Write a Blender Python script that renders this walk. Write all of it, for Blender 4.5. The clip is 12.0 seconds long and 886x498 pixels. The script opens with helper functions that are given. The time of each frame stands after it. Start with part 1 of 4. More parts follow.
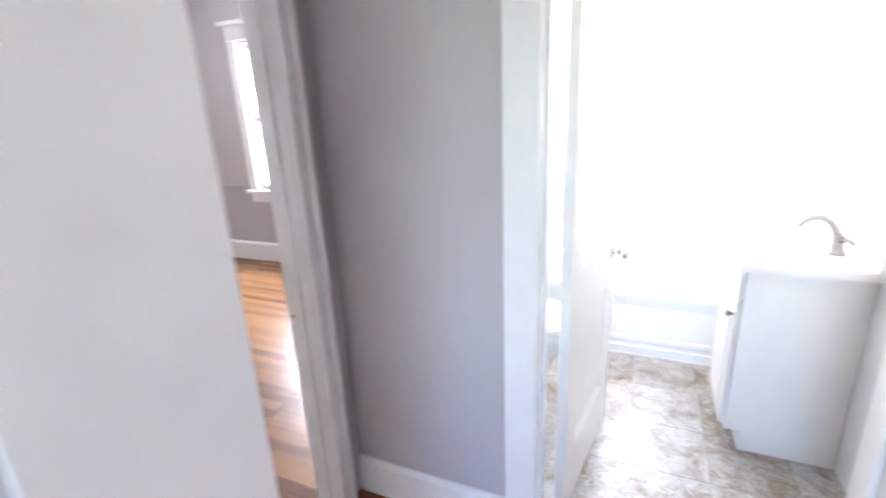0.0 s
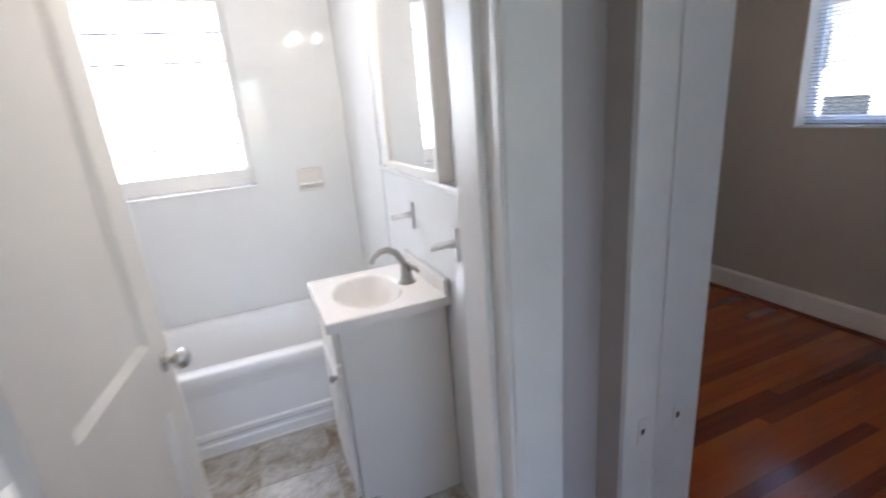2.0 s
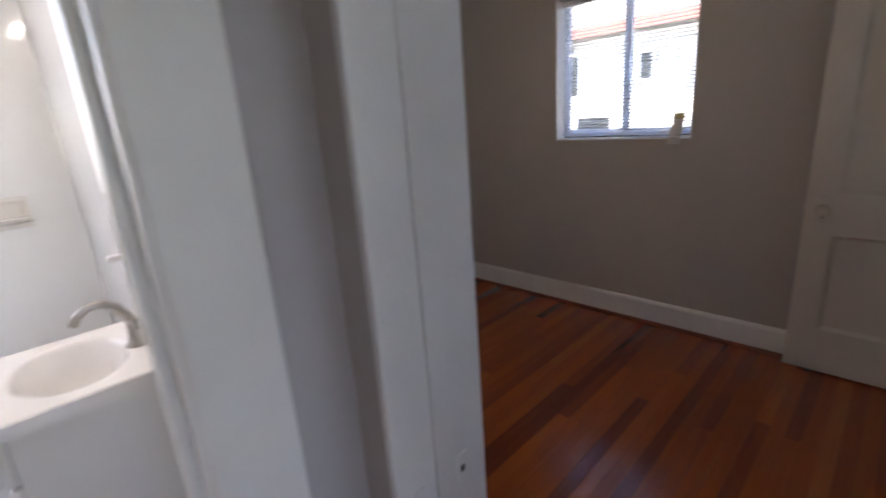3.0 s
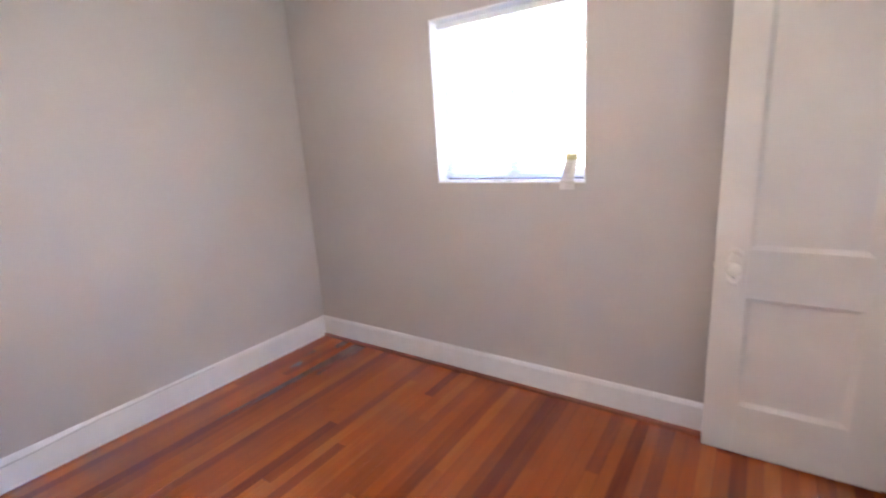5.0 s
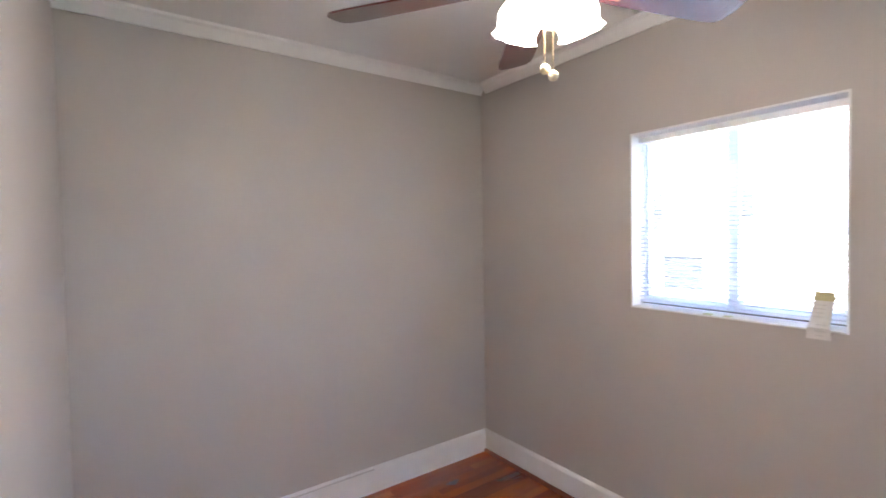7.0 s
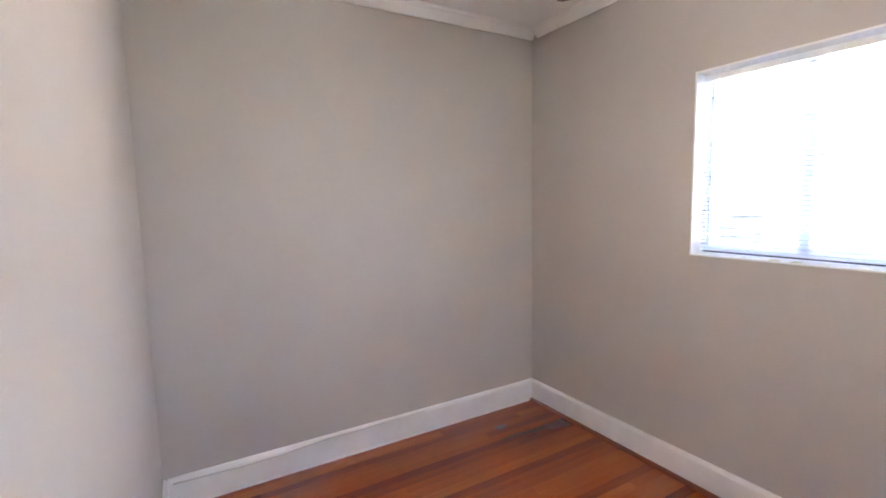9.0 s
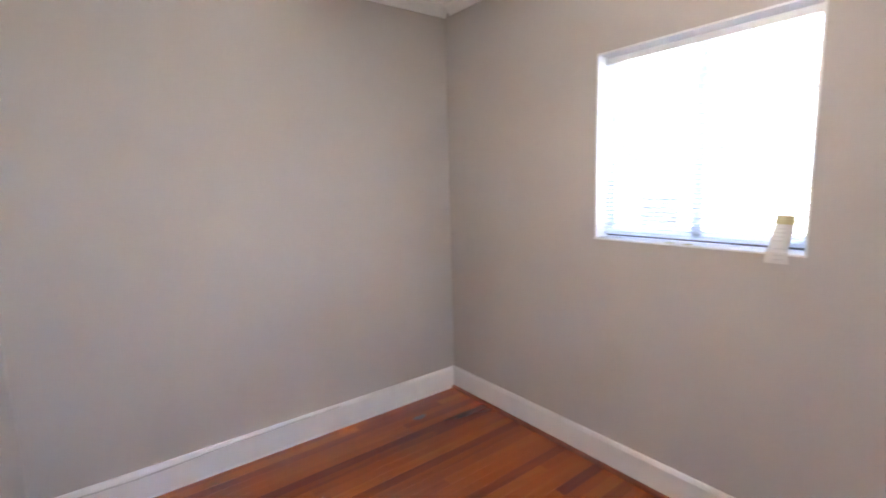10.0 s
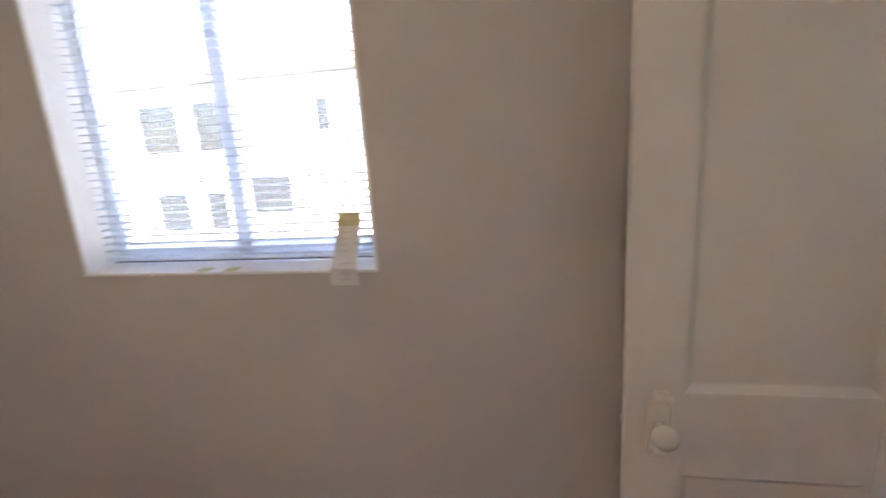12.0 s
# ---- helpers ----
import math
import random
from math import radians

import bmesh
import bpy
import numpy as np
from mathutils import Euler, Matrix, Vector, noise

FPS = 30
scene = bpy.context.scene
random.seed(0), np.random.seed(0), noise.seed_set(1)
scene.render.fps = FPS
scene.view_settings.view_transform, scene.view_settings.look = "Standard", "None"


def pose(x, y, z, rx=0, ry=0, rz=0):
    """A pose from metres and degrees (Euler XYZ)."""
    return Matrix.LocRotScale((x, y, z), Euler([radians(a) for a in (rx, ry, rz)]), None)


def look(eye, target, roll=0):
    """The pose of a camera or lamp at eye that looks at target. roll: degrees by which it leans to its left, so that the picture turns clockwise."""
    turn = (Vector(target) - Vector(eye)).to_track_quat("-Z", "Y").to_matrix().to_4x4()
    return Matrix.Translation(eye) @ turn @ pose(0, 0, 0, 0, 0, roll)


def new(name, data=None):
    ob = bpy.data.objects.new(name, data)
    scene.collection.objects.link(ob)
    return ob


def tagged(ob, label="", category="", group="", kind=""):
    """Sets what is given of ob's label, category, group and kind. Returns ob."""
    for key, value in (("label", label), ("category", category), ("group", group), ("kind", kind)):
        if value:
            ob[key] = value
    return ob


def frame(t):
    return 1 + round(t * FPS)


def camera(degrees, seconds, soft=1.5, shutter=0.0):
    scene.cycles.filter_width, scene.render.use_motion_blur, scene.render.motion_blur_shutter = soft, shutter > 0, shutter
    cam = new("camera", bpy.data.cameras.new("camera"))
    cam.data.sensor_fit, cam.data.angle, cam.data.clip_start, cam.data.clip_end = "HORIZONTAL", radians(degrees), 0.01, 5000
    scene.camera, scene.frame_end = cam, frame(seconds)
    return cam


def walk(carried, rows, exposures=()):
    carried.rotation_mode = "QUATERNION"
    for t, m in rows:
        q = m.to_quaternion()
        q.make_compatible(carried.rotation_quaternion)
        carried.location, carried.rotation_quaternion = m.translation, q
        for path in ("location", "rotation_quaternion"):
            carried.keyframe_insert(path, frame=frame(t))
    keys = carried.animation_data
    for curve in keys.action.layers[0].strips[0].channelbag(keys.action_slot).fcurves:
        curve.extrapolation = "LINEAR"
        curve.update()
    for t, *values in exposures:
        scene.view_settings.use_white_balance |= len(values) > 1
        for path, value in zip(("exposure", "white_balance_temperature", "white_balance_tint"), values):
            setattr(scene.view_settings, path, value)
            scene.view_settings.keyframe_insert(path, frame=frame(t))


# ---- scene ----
cam = camera(87.9, 12.0, soft=1.7, shutter=0.5)
PATH = [
    (0, (-3.312, -3.54, 1.437), (-4.099, -1.799, 0.847), -2.8),
    (0.5, (-3.298, -3.386, 1.445), (-3.7, -1.539, 0.792), -3.2),
    (1, (-3.276, -3.244, 1.436), (-3.276, -1.359, 0.767), -3.5),
    (1.5, (-3.21, -3.113, 1.426), (-2.846, -1.251, 0.794), -4.2),
    (2, (-3.101, -2.993, 1.452), (-2.392, -1.218, 0.865), -4.7),
    (2.5, (-2.946, -2.861, 1.421), (-1.906, -1.251, 0.85), -4.4),
    (3, (-2.835, -2.88, 1.385), (-1.495, -1.504, 0.829), -4.2),
    (4.8, (-2.233, -2.683, 1.442), (-0.609, -1.64, 0.919), -3.9),
    (5, (-2.2, -2.692, 1.41), (-0.605, -1.578, 0.947), -3.7),
    (5.5, (-2.143, -2.642, 1.458), (-0.646, -1.365, 1.099), -3.6),
    (6, (-2.104, -2.592, 1.504), (-0.716, -1.169, 1.285), -3.3),
    (6.5, (-2.106, -2.529, 1.542), (-0.826, -0.998, 1.426), -2.3),
    (7, (-2.12, -2.502, 1.551), (-0.965, -0.871, 1.488), -1.1),
    (7.5, (-2.139, -2.492, 1.552), (-1.098, -0.786, 1.485), -0.6),
    (7.7, (-2.152, -2.488, 1.542), (-1.137, -0.767, 1.454), -0.5),
    (9.3, (-2.177, -2.481, 1.452), (-1.164, -0.773, 1.207), -1.6),
    (9.5, (-2.105, -2.518, 1.492), (-1.081, -0.821, 1.222), -2.0),
    (10, (-1.956, -2.503, 1.457), (-0.764, -0.922, 1.176), -1.7),
    (10.5, (-1.826, -2.393, 1.465), (-0.351, -1.081, 1.143), -1.4),
    (11, (-1.556, -2.337, 1.441), (0.135, -1.319, 1.117), -1.4),
    (11.5, (-1.304, -2.323, 1.474), (0.533, -1.648, 1.065), -2.8),
    (12, (-1.04, -2.368, 1.466), (0.873, -2.006, 1.01), -3.9),
]
walk(cam, [(t, look(eye, target, roll)) for t, eye, target, roll in PATH],
     [(0.0, 4.7, 6050, 13), (0.5, 4.12, 6050, 13), (1.0, 3.7, 6150, 14), (1.5, 3.4, 6220, 14), (2.5, 3.04, 6350, 16), (3.2, 3.02, 6600, 19),
      (4.8, 5.35, 6150, 20), (7.0, 4.88, 6250, 16), (7.5, 4.72, 6300, 16), (9.5, 5.2, 6230, 16), (10.5, 4.95, 6300, 17), (11.5, 4.35, 6500, 17), (12.0, 4.22, 6950, 17)])

# ---- light ----
world = bpy.data.worlds.new("world")
scene.world = world
world.use_nodes = True
_wn = world.node_tree
_sky = _wn.nodes.new("ShaderNodeTexSky")
_sky.sky_type = "NISHITA"
_sky.sun_disc = False
_sky.sun_elevation, _sky.sun_rotation = radians(58), radians(236)
_wn.links.new(_sky.outputs[0], _wn.nodes["Background"].inputs[0])
_wn.nodes["Background"].inputs[1].default_value = 0.15
_sun = new("sun", bpy.data.lights.new("sun", "SUN"))
_sun.data.energy, _sun.data.angle, _sun.data.color = 3.1, radians(0.5), (1.0, 0.95, 0.88)
_sun.matrix_world = look((-3.6, -2.4, 6.9), (0.0, 0.0, 0.0))


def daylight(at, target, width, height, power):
    """Area lamp in an opening, standing in for sky light."""
    lamp = new("opening_light", bpy.data.lights.new("opening_light", "AREA"))
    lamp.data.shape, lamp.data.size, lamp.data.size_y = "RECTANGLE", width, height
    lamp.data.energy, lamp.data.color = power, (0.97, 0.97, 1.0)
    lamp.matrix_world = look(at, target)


daylight((-3.485, -0.060, 1.60), (-3.485, -2.0, 1.60), 0.76, 0.86, 1.72)
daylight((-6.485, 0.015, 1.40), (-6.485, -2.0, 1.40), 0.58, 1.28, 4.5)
# Added lamp in an invented opening out of view, to brighten the hallway.
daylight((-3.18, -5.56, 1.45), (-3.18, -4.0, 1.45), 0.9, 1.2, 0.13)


# ---- materials ----
def shade(name, color, rough=0.5, metal=0.0, var=0.06, scale=6.0, bump=0.05, bump_scale=120.0, coat=0.0, spec=0.5, each=0.0):
    """Painted or plain surface: a broad mottling, a fine relief and, with each, a different tone for every object."""
    m = bpy.data.materials.new(name)
    m.use_nodes = True
    nt = m.node_tree
    n, l = nt.nodes, nt.links
    b = n["Principled BSDF"]
    b.inputs["Roughness"].default_value, b.inputs["Metallic"].default_value = rough, metal
    b.inputs["Coat Weight"].default_value, b.inputs["Specular IOR Level"].default_value = coat, spec
    tc = n.new("ShaderNodeTexCoord")
    t1 = n.new("ShaderNodeTexNoise")
    t1.inputs["Scale"].default_value, t1.inputs["Detail"].default_value = scale, 6
    l.new(tc.outputs["Object"], t1.inputs["Vector"])
    ramp = n.new("ShaderNodeValToRGB")
    ramp.color_ramp.elements[0].position, ramp.color_ramp.elements[1].position = 0.3, 0.7
    ramp.color_ramp.elements[0].color = (*[c * (1 - var) for c in color], 1)
    ramp.color_ramp.elements[1].color = (*[min(1, c * (1 + var)) for c in color], 1)
    l.new(t1.outputs["Fac"], ramp.inputs[0])
    out = ramp.outputs[0]
    if each:
        oi = n.new("ShaderNodeObjectInfo")
        hsv = n.new("ShaderNodeHueSaturation")
        mr = n.new("ShaderNodeMapRange")
        mr.inputs["To Min"].default_value, mr.inputs["To Max"].default_value = 1 - each, 1 + each
        l.new(oi.outputs["Random"], mr.inputs["Value"])
        l.new(mr.outputs[0], hsv.inputs["Value"])
        l.new(out, hsv.inputs["Color"])
        out = hsv.outputs[0]
    l.new(out, b.inputs["Base Color"])
    t2 = n.new("ShaderNodeTexNoise")
    t2.inputs["Scale"].default_value, t2.inputs["Detail"].default_value = bump_scale, 4
    l.new(tc.outputs["Object"], t2.inputs["Vector"])
    bp = n.new("ShaderNodeBump")
    bp.inputs["Strength"].default_value, bp.inputs["Distance"].default_value = bump, 0.01
    l.new(t2.outputs["Fac"], bp.inputs["Height"])
    l.new(bp.outputs[0], b.inputs["Normal"])
    rr = n.new("ShaderNodeMapRange")
    rr.inputs["To Min"].default_value, rr.inputs["To Max"].default_value = rough * 0.85, min(1, rough * 1.2)
    l.new(t1.outputs["Fac"], rr.inputs["Value"])
    l.new(rr.outputs[0], b.inputs["Roughness"])
    return m


def wood(name, dark, light, rough=0.28, coat=0.3, spread=0.5):
    """Strip flooring along x: grain per board, tone by board."""
    m = bpy.data.materials.new(name)
    m.use_nodes = True
    n, l = m.node_tree.nodes, m.node_tree.links
    b = n["Principled BSDF"]
    tc, oi, mp = n.new("ShaderNodeTexCoord"), n.new("ShaderNodeObjectInfo"), n.new("ShaderNodeMapping")
    off = n.new("ShaderNodeVectorMath")
    off.operation = "SCALE"
    off.inputs[0].default_value = (7.3, 11.1, 5.7)
    l.new(oi.outputs["Random"], off.inputs["Scale"])
    add = n.new("ShaderNodeVectorMath")
    l.new(tc.outputs["Object"], add.inputs[0])
    l.new(off.outputs[0], add.inputs[1])
    mp.inputs["Scale"].default_value = (1.6, 20.0, 20.0)
    l.new(add.outputs[0], mp.inputs[0])
    g = n.new("ShaderNodeTexNoise")
    g.inputs["Scale"].default_value, g.inputs["Detail"].default_value, g.inputs["Distortion"].default_value = 1.6, 8, 0.6
    l.new(mp.outputs[0], g.inputs["Vector"])
    mix = n.new("ShaderNodeMath")
    mix.operation = "MULTIPLY_ADD"
    mix.inputs[1].default_value = spread
    l.new(oi.outputs["Random"], mix.inputs[0])
    sc = n.new("ShaderNodeMath")
    sc.operation = "MULTIPLY"
    sc.inputs[1].default_value = 0.36
    l.new(g.outputs["Fac"], sc.inputs[0])
    l.new(sc.outputs[0], mix.inputs[2])
    ramp = n.new("ShaderNodeValToRGB")
    e = ramp.color_ramp.elements
    e[0].position, e[0].color = 0.18, (*dark, 1)
    e[1].position, e[1].color = 0.86, (*[min(1, c * k) for c, k in zip(light, (1.2, 1.75, 2.2))], 1)
    e.new(0.46).color = (*[(a + 2 * b) / 3 for a, b in zip(dark, light)], 1)
    e.new(0.68).color = (*light, 1)
    l.new(mix.outputs[0], ramp.inputs[0])
    l.new(ramp.outputs[0], b.inputs["Base Color"])
    big = n.new("ShaderNodeTexNoise")
    big.inputs["Scale"].default_value, big.inputs["Detail"].default_value = 3.0, 5
    l.new(add.outputs[0], big.inputs["Vector"])
    rr = n.new("ShaderNodeMapRange")
    rr.inputs["To Min"].default_value, rr.inputs["To Max"].default_value = rough * 0.7, rough * 1.5
    l.new(big.outputs["Fac"], rr.inputs["Value"])
    l.new(rr.outputs[0], b.inputs["Roughness"])
    b.inputs["Specular IOR Level"].default_value = 0.2
    b.inputs["Coat Weight"].default_value, b.inputs["Coat Roughness"].default_value = coat, 0.16
    bp = n.new("ShaderNodeBump")
    bp.inputs["Strength"].default_value, bp.inputs["Distance"].default_value = 0.02, 0.001
    l.new(g.outputs["Fac"], bp.inputs["Height"])
    l.new(bp.outputs[0], b.inputs["Normal"])
    return m


def vinyl(name):
    """Stone-look vinyl: brown and grey clouds, pale chalky flecks and thin dark veins."""
    m = bpy.data.materials.new(name)
    m.use_nodes = True
    n, l = m.node_tree.nodes, m.node_tree.links
    b = n["Principled BSDF"]
    tc, oi = n.new("ShaderNodeTexCoord"), n.new("ShaderNodeObjectInfo")
    off = n.new("ShaderNodeVectorMath")
    off.operation = "SCALE"
    off.inputs[0].default_value = (9.3, 4.1, 2.7)
    l.new(oi.outputs["Random"], off.inputs["Scale"])
    add = n.new("ShaderNodeVectorMath")
    l.new(tc.outputs["Object"], add.inputs[0])
    l.new(off.outputs[0], add.inputs[1])

    def noise(scale, detail, rough, distort):
        t = n.new("ShaderNodeTexNoise")
        for k, v in (("Scale", scale), ("Detail", detail), ("Roughness", rough), ("Distortion", distort)):
            t.inputs[k].default_value = v
        l.new(add.outputs[0], t.inputs["Vector"])
        return t.outputs["Fac"]

    def ramp_of(fac, *stops):
        r = n.new("ShaderNodeValToRGB")
        e = r.color_ramp.elements
        e[0].position, e[0].color = stops[0][0], (*stops[0][1], 1)
        e[1].position, e[1].color = stops[-1][0], (*stops[-1][1], 1)
        for p, c in stops[1:-1]:
            e.new(p).color = (*c, 1)
        l.new(fac, r.inputs[0])
        return r.outputs[0]

    def blend(fac, a, c, mode="MIX"):
        x = n.new("ShaderNodeMix")
        x.data_type, x.blend_type = "RGBA", mode
        l.new(fac, x.inputs[0])
        l.new(a, x.inputs[6])
        l.new(c, x.inputs[7])
        return x.outputs[2]

    cloud = noise(7.0, 8, 0.62, 0.7)
    tone = n.new("ShaderNodeMath")
    tone.operation = "MULTIPLY_ADD"
    tone.inputs[1].default_value = 0.16
    l.new(oi.outputs["Random"], tone.inputs[0])
    l.new(cloud, tone.inputs[2])
    ground = ramp_of(tone.outputs[0], (0.38, (0.21, 0.165, 0.11)), (0.50, (0.33, 0.285, 0.225)), (0.60, (0.42, 0.40, 0.375)), (0.76, (0.53, 0.52, 0.50)))
    pale = ramp_of(noise(19.0, 6, 0.7, 1.2), (0.52, (0, 0, 0)), (0.66, (0.8, 0.8, 0.8)))
    chalk = ramp_of(cloud, (0.3, (0.54, 0.51, 0.47)), (0.7, (0.62, 0.61, 0.60)))
    vein = ramp_of(noise(11.0, 9, 0.6, 2.0), (0.46, (1, 1, 1)), (0.495, (0.72, 0.68, 0.62)), (0.53, (1, 1, 1)))
    full = n.new("ShaderNodeValue")
    full.outputs[0].default_value = 1.0
    col = blend(full.outputs[0], blend(pale, ground, chalk), vein, "MULTIPLY")
    l.new(col, b.inputs["Base Color"])
    b.inputs["Roughness"].default_value = 0.34
    bp = n.new("ShaderNodeBump")
    bp.inputs["Strength"].default_value, bp.inputs["Distance"].default_value = 0.18, 0.003
    l.new(pale, bp.inputs["Height"])
    l.new(bp.outputs[0], b.inputs["Normal"])
    return m


def tiled(name, color, size=0.108, rough=0.045):
    """Glazed wall tile with thin recessed joints."""
    m = shade(name, color, rough, var=0.02, scale=3.0, bump=0.02, bump_scale=40)
    n, l = m.node_tree.nodes, m.node_tree.links
    b = n["Principled BSDF"]
    geo = n.new("ShaderNodeNewGeometry")
    sep = n.new("ShaderNodeSeparateXYZ")
    l.new(geo.outputs["Position"], sep.inputs[0])
    add = n.new("ShaderNodeMath")
    l.new(sep.outputs[0], add.inputs[0])
    l.new(sep.outputs[1], add.inputs[1])
    com = n.new("ShaderNodeCombineXYZ")
    l.new(add.outputs[0], com.inputs[0])
    l.new(sep.outputs[2], com.inputs[1])
    br = n.new("ShaderNodeTexBrick")
    br.offset, br.squash = 0.0, 1.0
    for k, v in (("Scale", 1.0), ("Mortar Size", 0.0012), ("Mortar Smooth", 0.4), ("Brick Width", size), ("Row Height", size)):
        br.inputs[k].default_value = v
    l.new(com.outputs[0], br.inputs["Vector"])
    bp = n.new("ShaderNodeBump")
    bp.invert = True
    bp.inputs["Strength"].default_value, bp.inputs["Distance"].default_value = 0.5, 0.002
    l.new(br.outputs["Fac"], bp.inputs["Height"])
    l.new(bp.outputs[0], b.inputs["Normal"])
    return m


def glass(name, tint=(1, 1, 1), rough=0.0):
    m = bpy.data.materials.new(name)
    m.use_nodes = True
    b = m.node_tree.nodes["Principled BSDF"]
    b.inputs["Base Color"].default_value = (*tint, 1)
    b.inputs["Transmission Weight"].default_value, b.inputs["Roughness"].default_value = 1.0, rough
    b.inputs["IOR"].default_value = 1.45
    return m


def glow(name, color, strength):
    m = bpy.data.materials.new(name)
    m.use_nodes = True
    b = m.node_tree.nodes["Principled BSDF"]
    b.inputs["Base Color"].default_value = (*color, 1)
    b.inputs["Emission Color"].default_value = (*color, 1)
    b.inputs["Emission Strength"].default_value = strength
    b.inputs["Roughness"].default_value = 0.3
    return m


M_WALL = shade("greige_wall_paint", (0.50, 0.465, 0.435), 0.75, var=0.03, scale=2.5, bump=0.06, bump_scale=180)
M_HALL = shade("grey_wall_paint", (0.48, 0.455, 0.46), 0.7, var=0.03, scale=2.5, bump=0.06, bump_scale=180)
M_TRIM = shade("white_trim_paint", (0.81, 0.805, 0.79), 0.35, var=0.03, scale=9, bump=0.06, bump_scale=60)
M_CREAM = shade("cream_trim_paint", (0.70, 0.665, 0.645), 0.45, var=0.03, scale=7, bump=0.06, bump_scale=60)
M_DOOR = shade("cream_door_paint", (0.73, 0.68, 0.61), 0.38, var=0.03, scale=5, bump=0.06, bump_scale=50)
M_CEIL = shade("white_ceiling_paint", (0.80, 0.80, 0.79), 0.85, var=0.02, scale=3, bump=0.08, bump_scale=150)
M_BATH = shade("white_bath_paint", (0.82, 0.82, 0.82), 0.5, var=0.02, scale=3, bump=0.04, bump_scale=150)
M_TILE = tiled("white_wall_tile", (0.82, 0.83, 0.83))
M_ENAMEL = shade("white_enamel", (0.86, 0.86, 0.86), 0.1, var=0.01, scale=3, bump=0.0, coat=0.5)
M_WHITE = shade("white_lacquer", (0.79, 0.765, 0.725), 0.3, var=0.02, scale=4, bump=0.03, bump_scale=40)
M_MARBLE = shade("cultured_marble", (0.84, 0.81, 0.78), 0.15, var=0.02, scale=6, bump=0.0, coat=0.4)
M_NICKEL = shade("brushed_nickel", (0.36, 0.34, 0.315), 0.28, metal=1.0, var=0.05, scale=20, bump=0.02, bump_scale=300)
M_KNOB = shade("satin_nickel_knob", (0.62, 0.60, 0.57), 0.25, metal=1.0, var=0.03, scale=20, bump=0.0)
M_DARKMETAL = shade("dark_metal", (0.10, 0.09, 0.08), 0.4, metal=0.8, var=0.1, scale=20)
M_OAK = wood("red_oak_strip", (0.145, 0.024, 0.006), (0.335, 0.074, 0.011), 0.2, 1.0, 0.56)
M_OAKA = wood("light_oak_strip", (0.16, 0.065, 0.025), (0.46, 0.25, 0.115), 0.3, 0.25, 0.42)
M_SHOE = shade("stained_shoe_moulding", (0.19, 0.05, 0.018), 0.3, var=0.2, scale=12, bump=0.1, bump_scale=80)
M_SUB = shade("dark_floor_joint", (0.03, 0.014, 0.008), 0.8, var=0.2)
M_VINYL = vinyl("stone_vinyl")
M_GROUT = shade("vinyl_joint", (0.46, 0.44, 0.41), 0.5, var=0.1)
M_GLASS = glass("window_glass")
M_MIRROR = shade("mirror_silver", (0.93, 0.94, 0.94), 0.01, metal=1.0, var=0.0, bump=0.0)
M_VFRAME = shade("white_vinyl_frame", (0.82, 0.84, 0.87), 0.35, var=0.02)
M_SLAT = shade("white_blind_slat", (0.86, 0.87, 0.88), 0.4, var=0.02)


def let_light_through(m, share):
    """Thin plastic: part of the light passes."""
    n, l = m.node_tree.nodes, m.node_tree.links
    tr, mx = n.new("ShaderNodeBsdfTranslucent"), n.new("ShaderNodeMixShader")
    tr.inputs["Color"].default_value = (0.85, 0.89, 0.95, 1)
    mx.inputs[0].default_value = share
    l.new(n["Principled BSDF"].outputs[0], mx.inputs[1])
    l.new(tr.outputs[0], mx.inputs[2])
    l.new(mx.outputs[0], n["Material Output"].inputs["Surface"])


let_light_through(M_SLAT, 0.75)
# The frame's high share is put in to make its backlit faces glow.
let_light_through(M_VFRAME, 0.6)
M_PAPER = shade("white_paper", (0.64, 0.62, 0.58), 0.8, var=0.04, scale=30, bump=0.1)
M_PRINT = shade("grey_print", (0.53, 0.51, 0.48), 0.8, var=0.05)
M_TAPE = shade("yellow_tape", (0.50, 0.46, 0.24), 0.6, var=0.06, scale=40)
M_BLADE = shade("mahogany_blade", (0.10, 0.025, 0.018), 0.16, var=0.25, scale=14, bump=0.01, coat=1.0)
M_BRASS = shade("antique_brass", (0.42, 0.33, 0.18), 0.3, metal=1.0, var=0.1, scale=20)
M_IVORY = shade("ivory_plastic", (0.72, 0.64, 0.48), 0.35, var=0.03)
M_SHADE = glow("lit_opal_glass", (1.0, 0.90, 0.76), 1.55)
M_BULB = glow("lit_bulb", (1.0, 0.86, 0.70), 24.0)
M_SIDING = shade("pale_siding", (0.80, 0.80, 0.79), 0.6, var=0.05)
M_ROOF = shade("roof_shingle", (0.20, 0.17, 0.16), 0.9, var=0.2, scale=20)
M_DARKGLASS = shade("dark_window_glass", (0.03, 0.033, 0.04), 0.12, var=0.1)
M_CONCRETE = shade("pale_concrete", (0.55, 0.53, 0.50), 0.85, var=0.12, scale=2.0, bump=0.2, bump_scale=60)
M_GRASS = shade("lawn", (0.06, 0.10, 0.03), 0.9, var=0.3, scale=8)


# ---- mesh tools ----
def mesh_of(name, bm, material, smooth=False):
    bmesh.ops.recalc_face_normals(bm, faces=bm.faces[:])
    me = bpy.data.meshes.new(name)
    bm.to_mesh(me)
    bm.free()
    me.materials.append(material)
    if smooth:
        for p in me.polygons:
            p.use_smooth = True
    return me


def part(name, bm, material, parent=None, label="", smooth=False):
    ob = new(name, mesh_of(name, bm, material, smooth))
    ob.parent = parent
    if label:
        tagged(ob, label)
    return ob


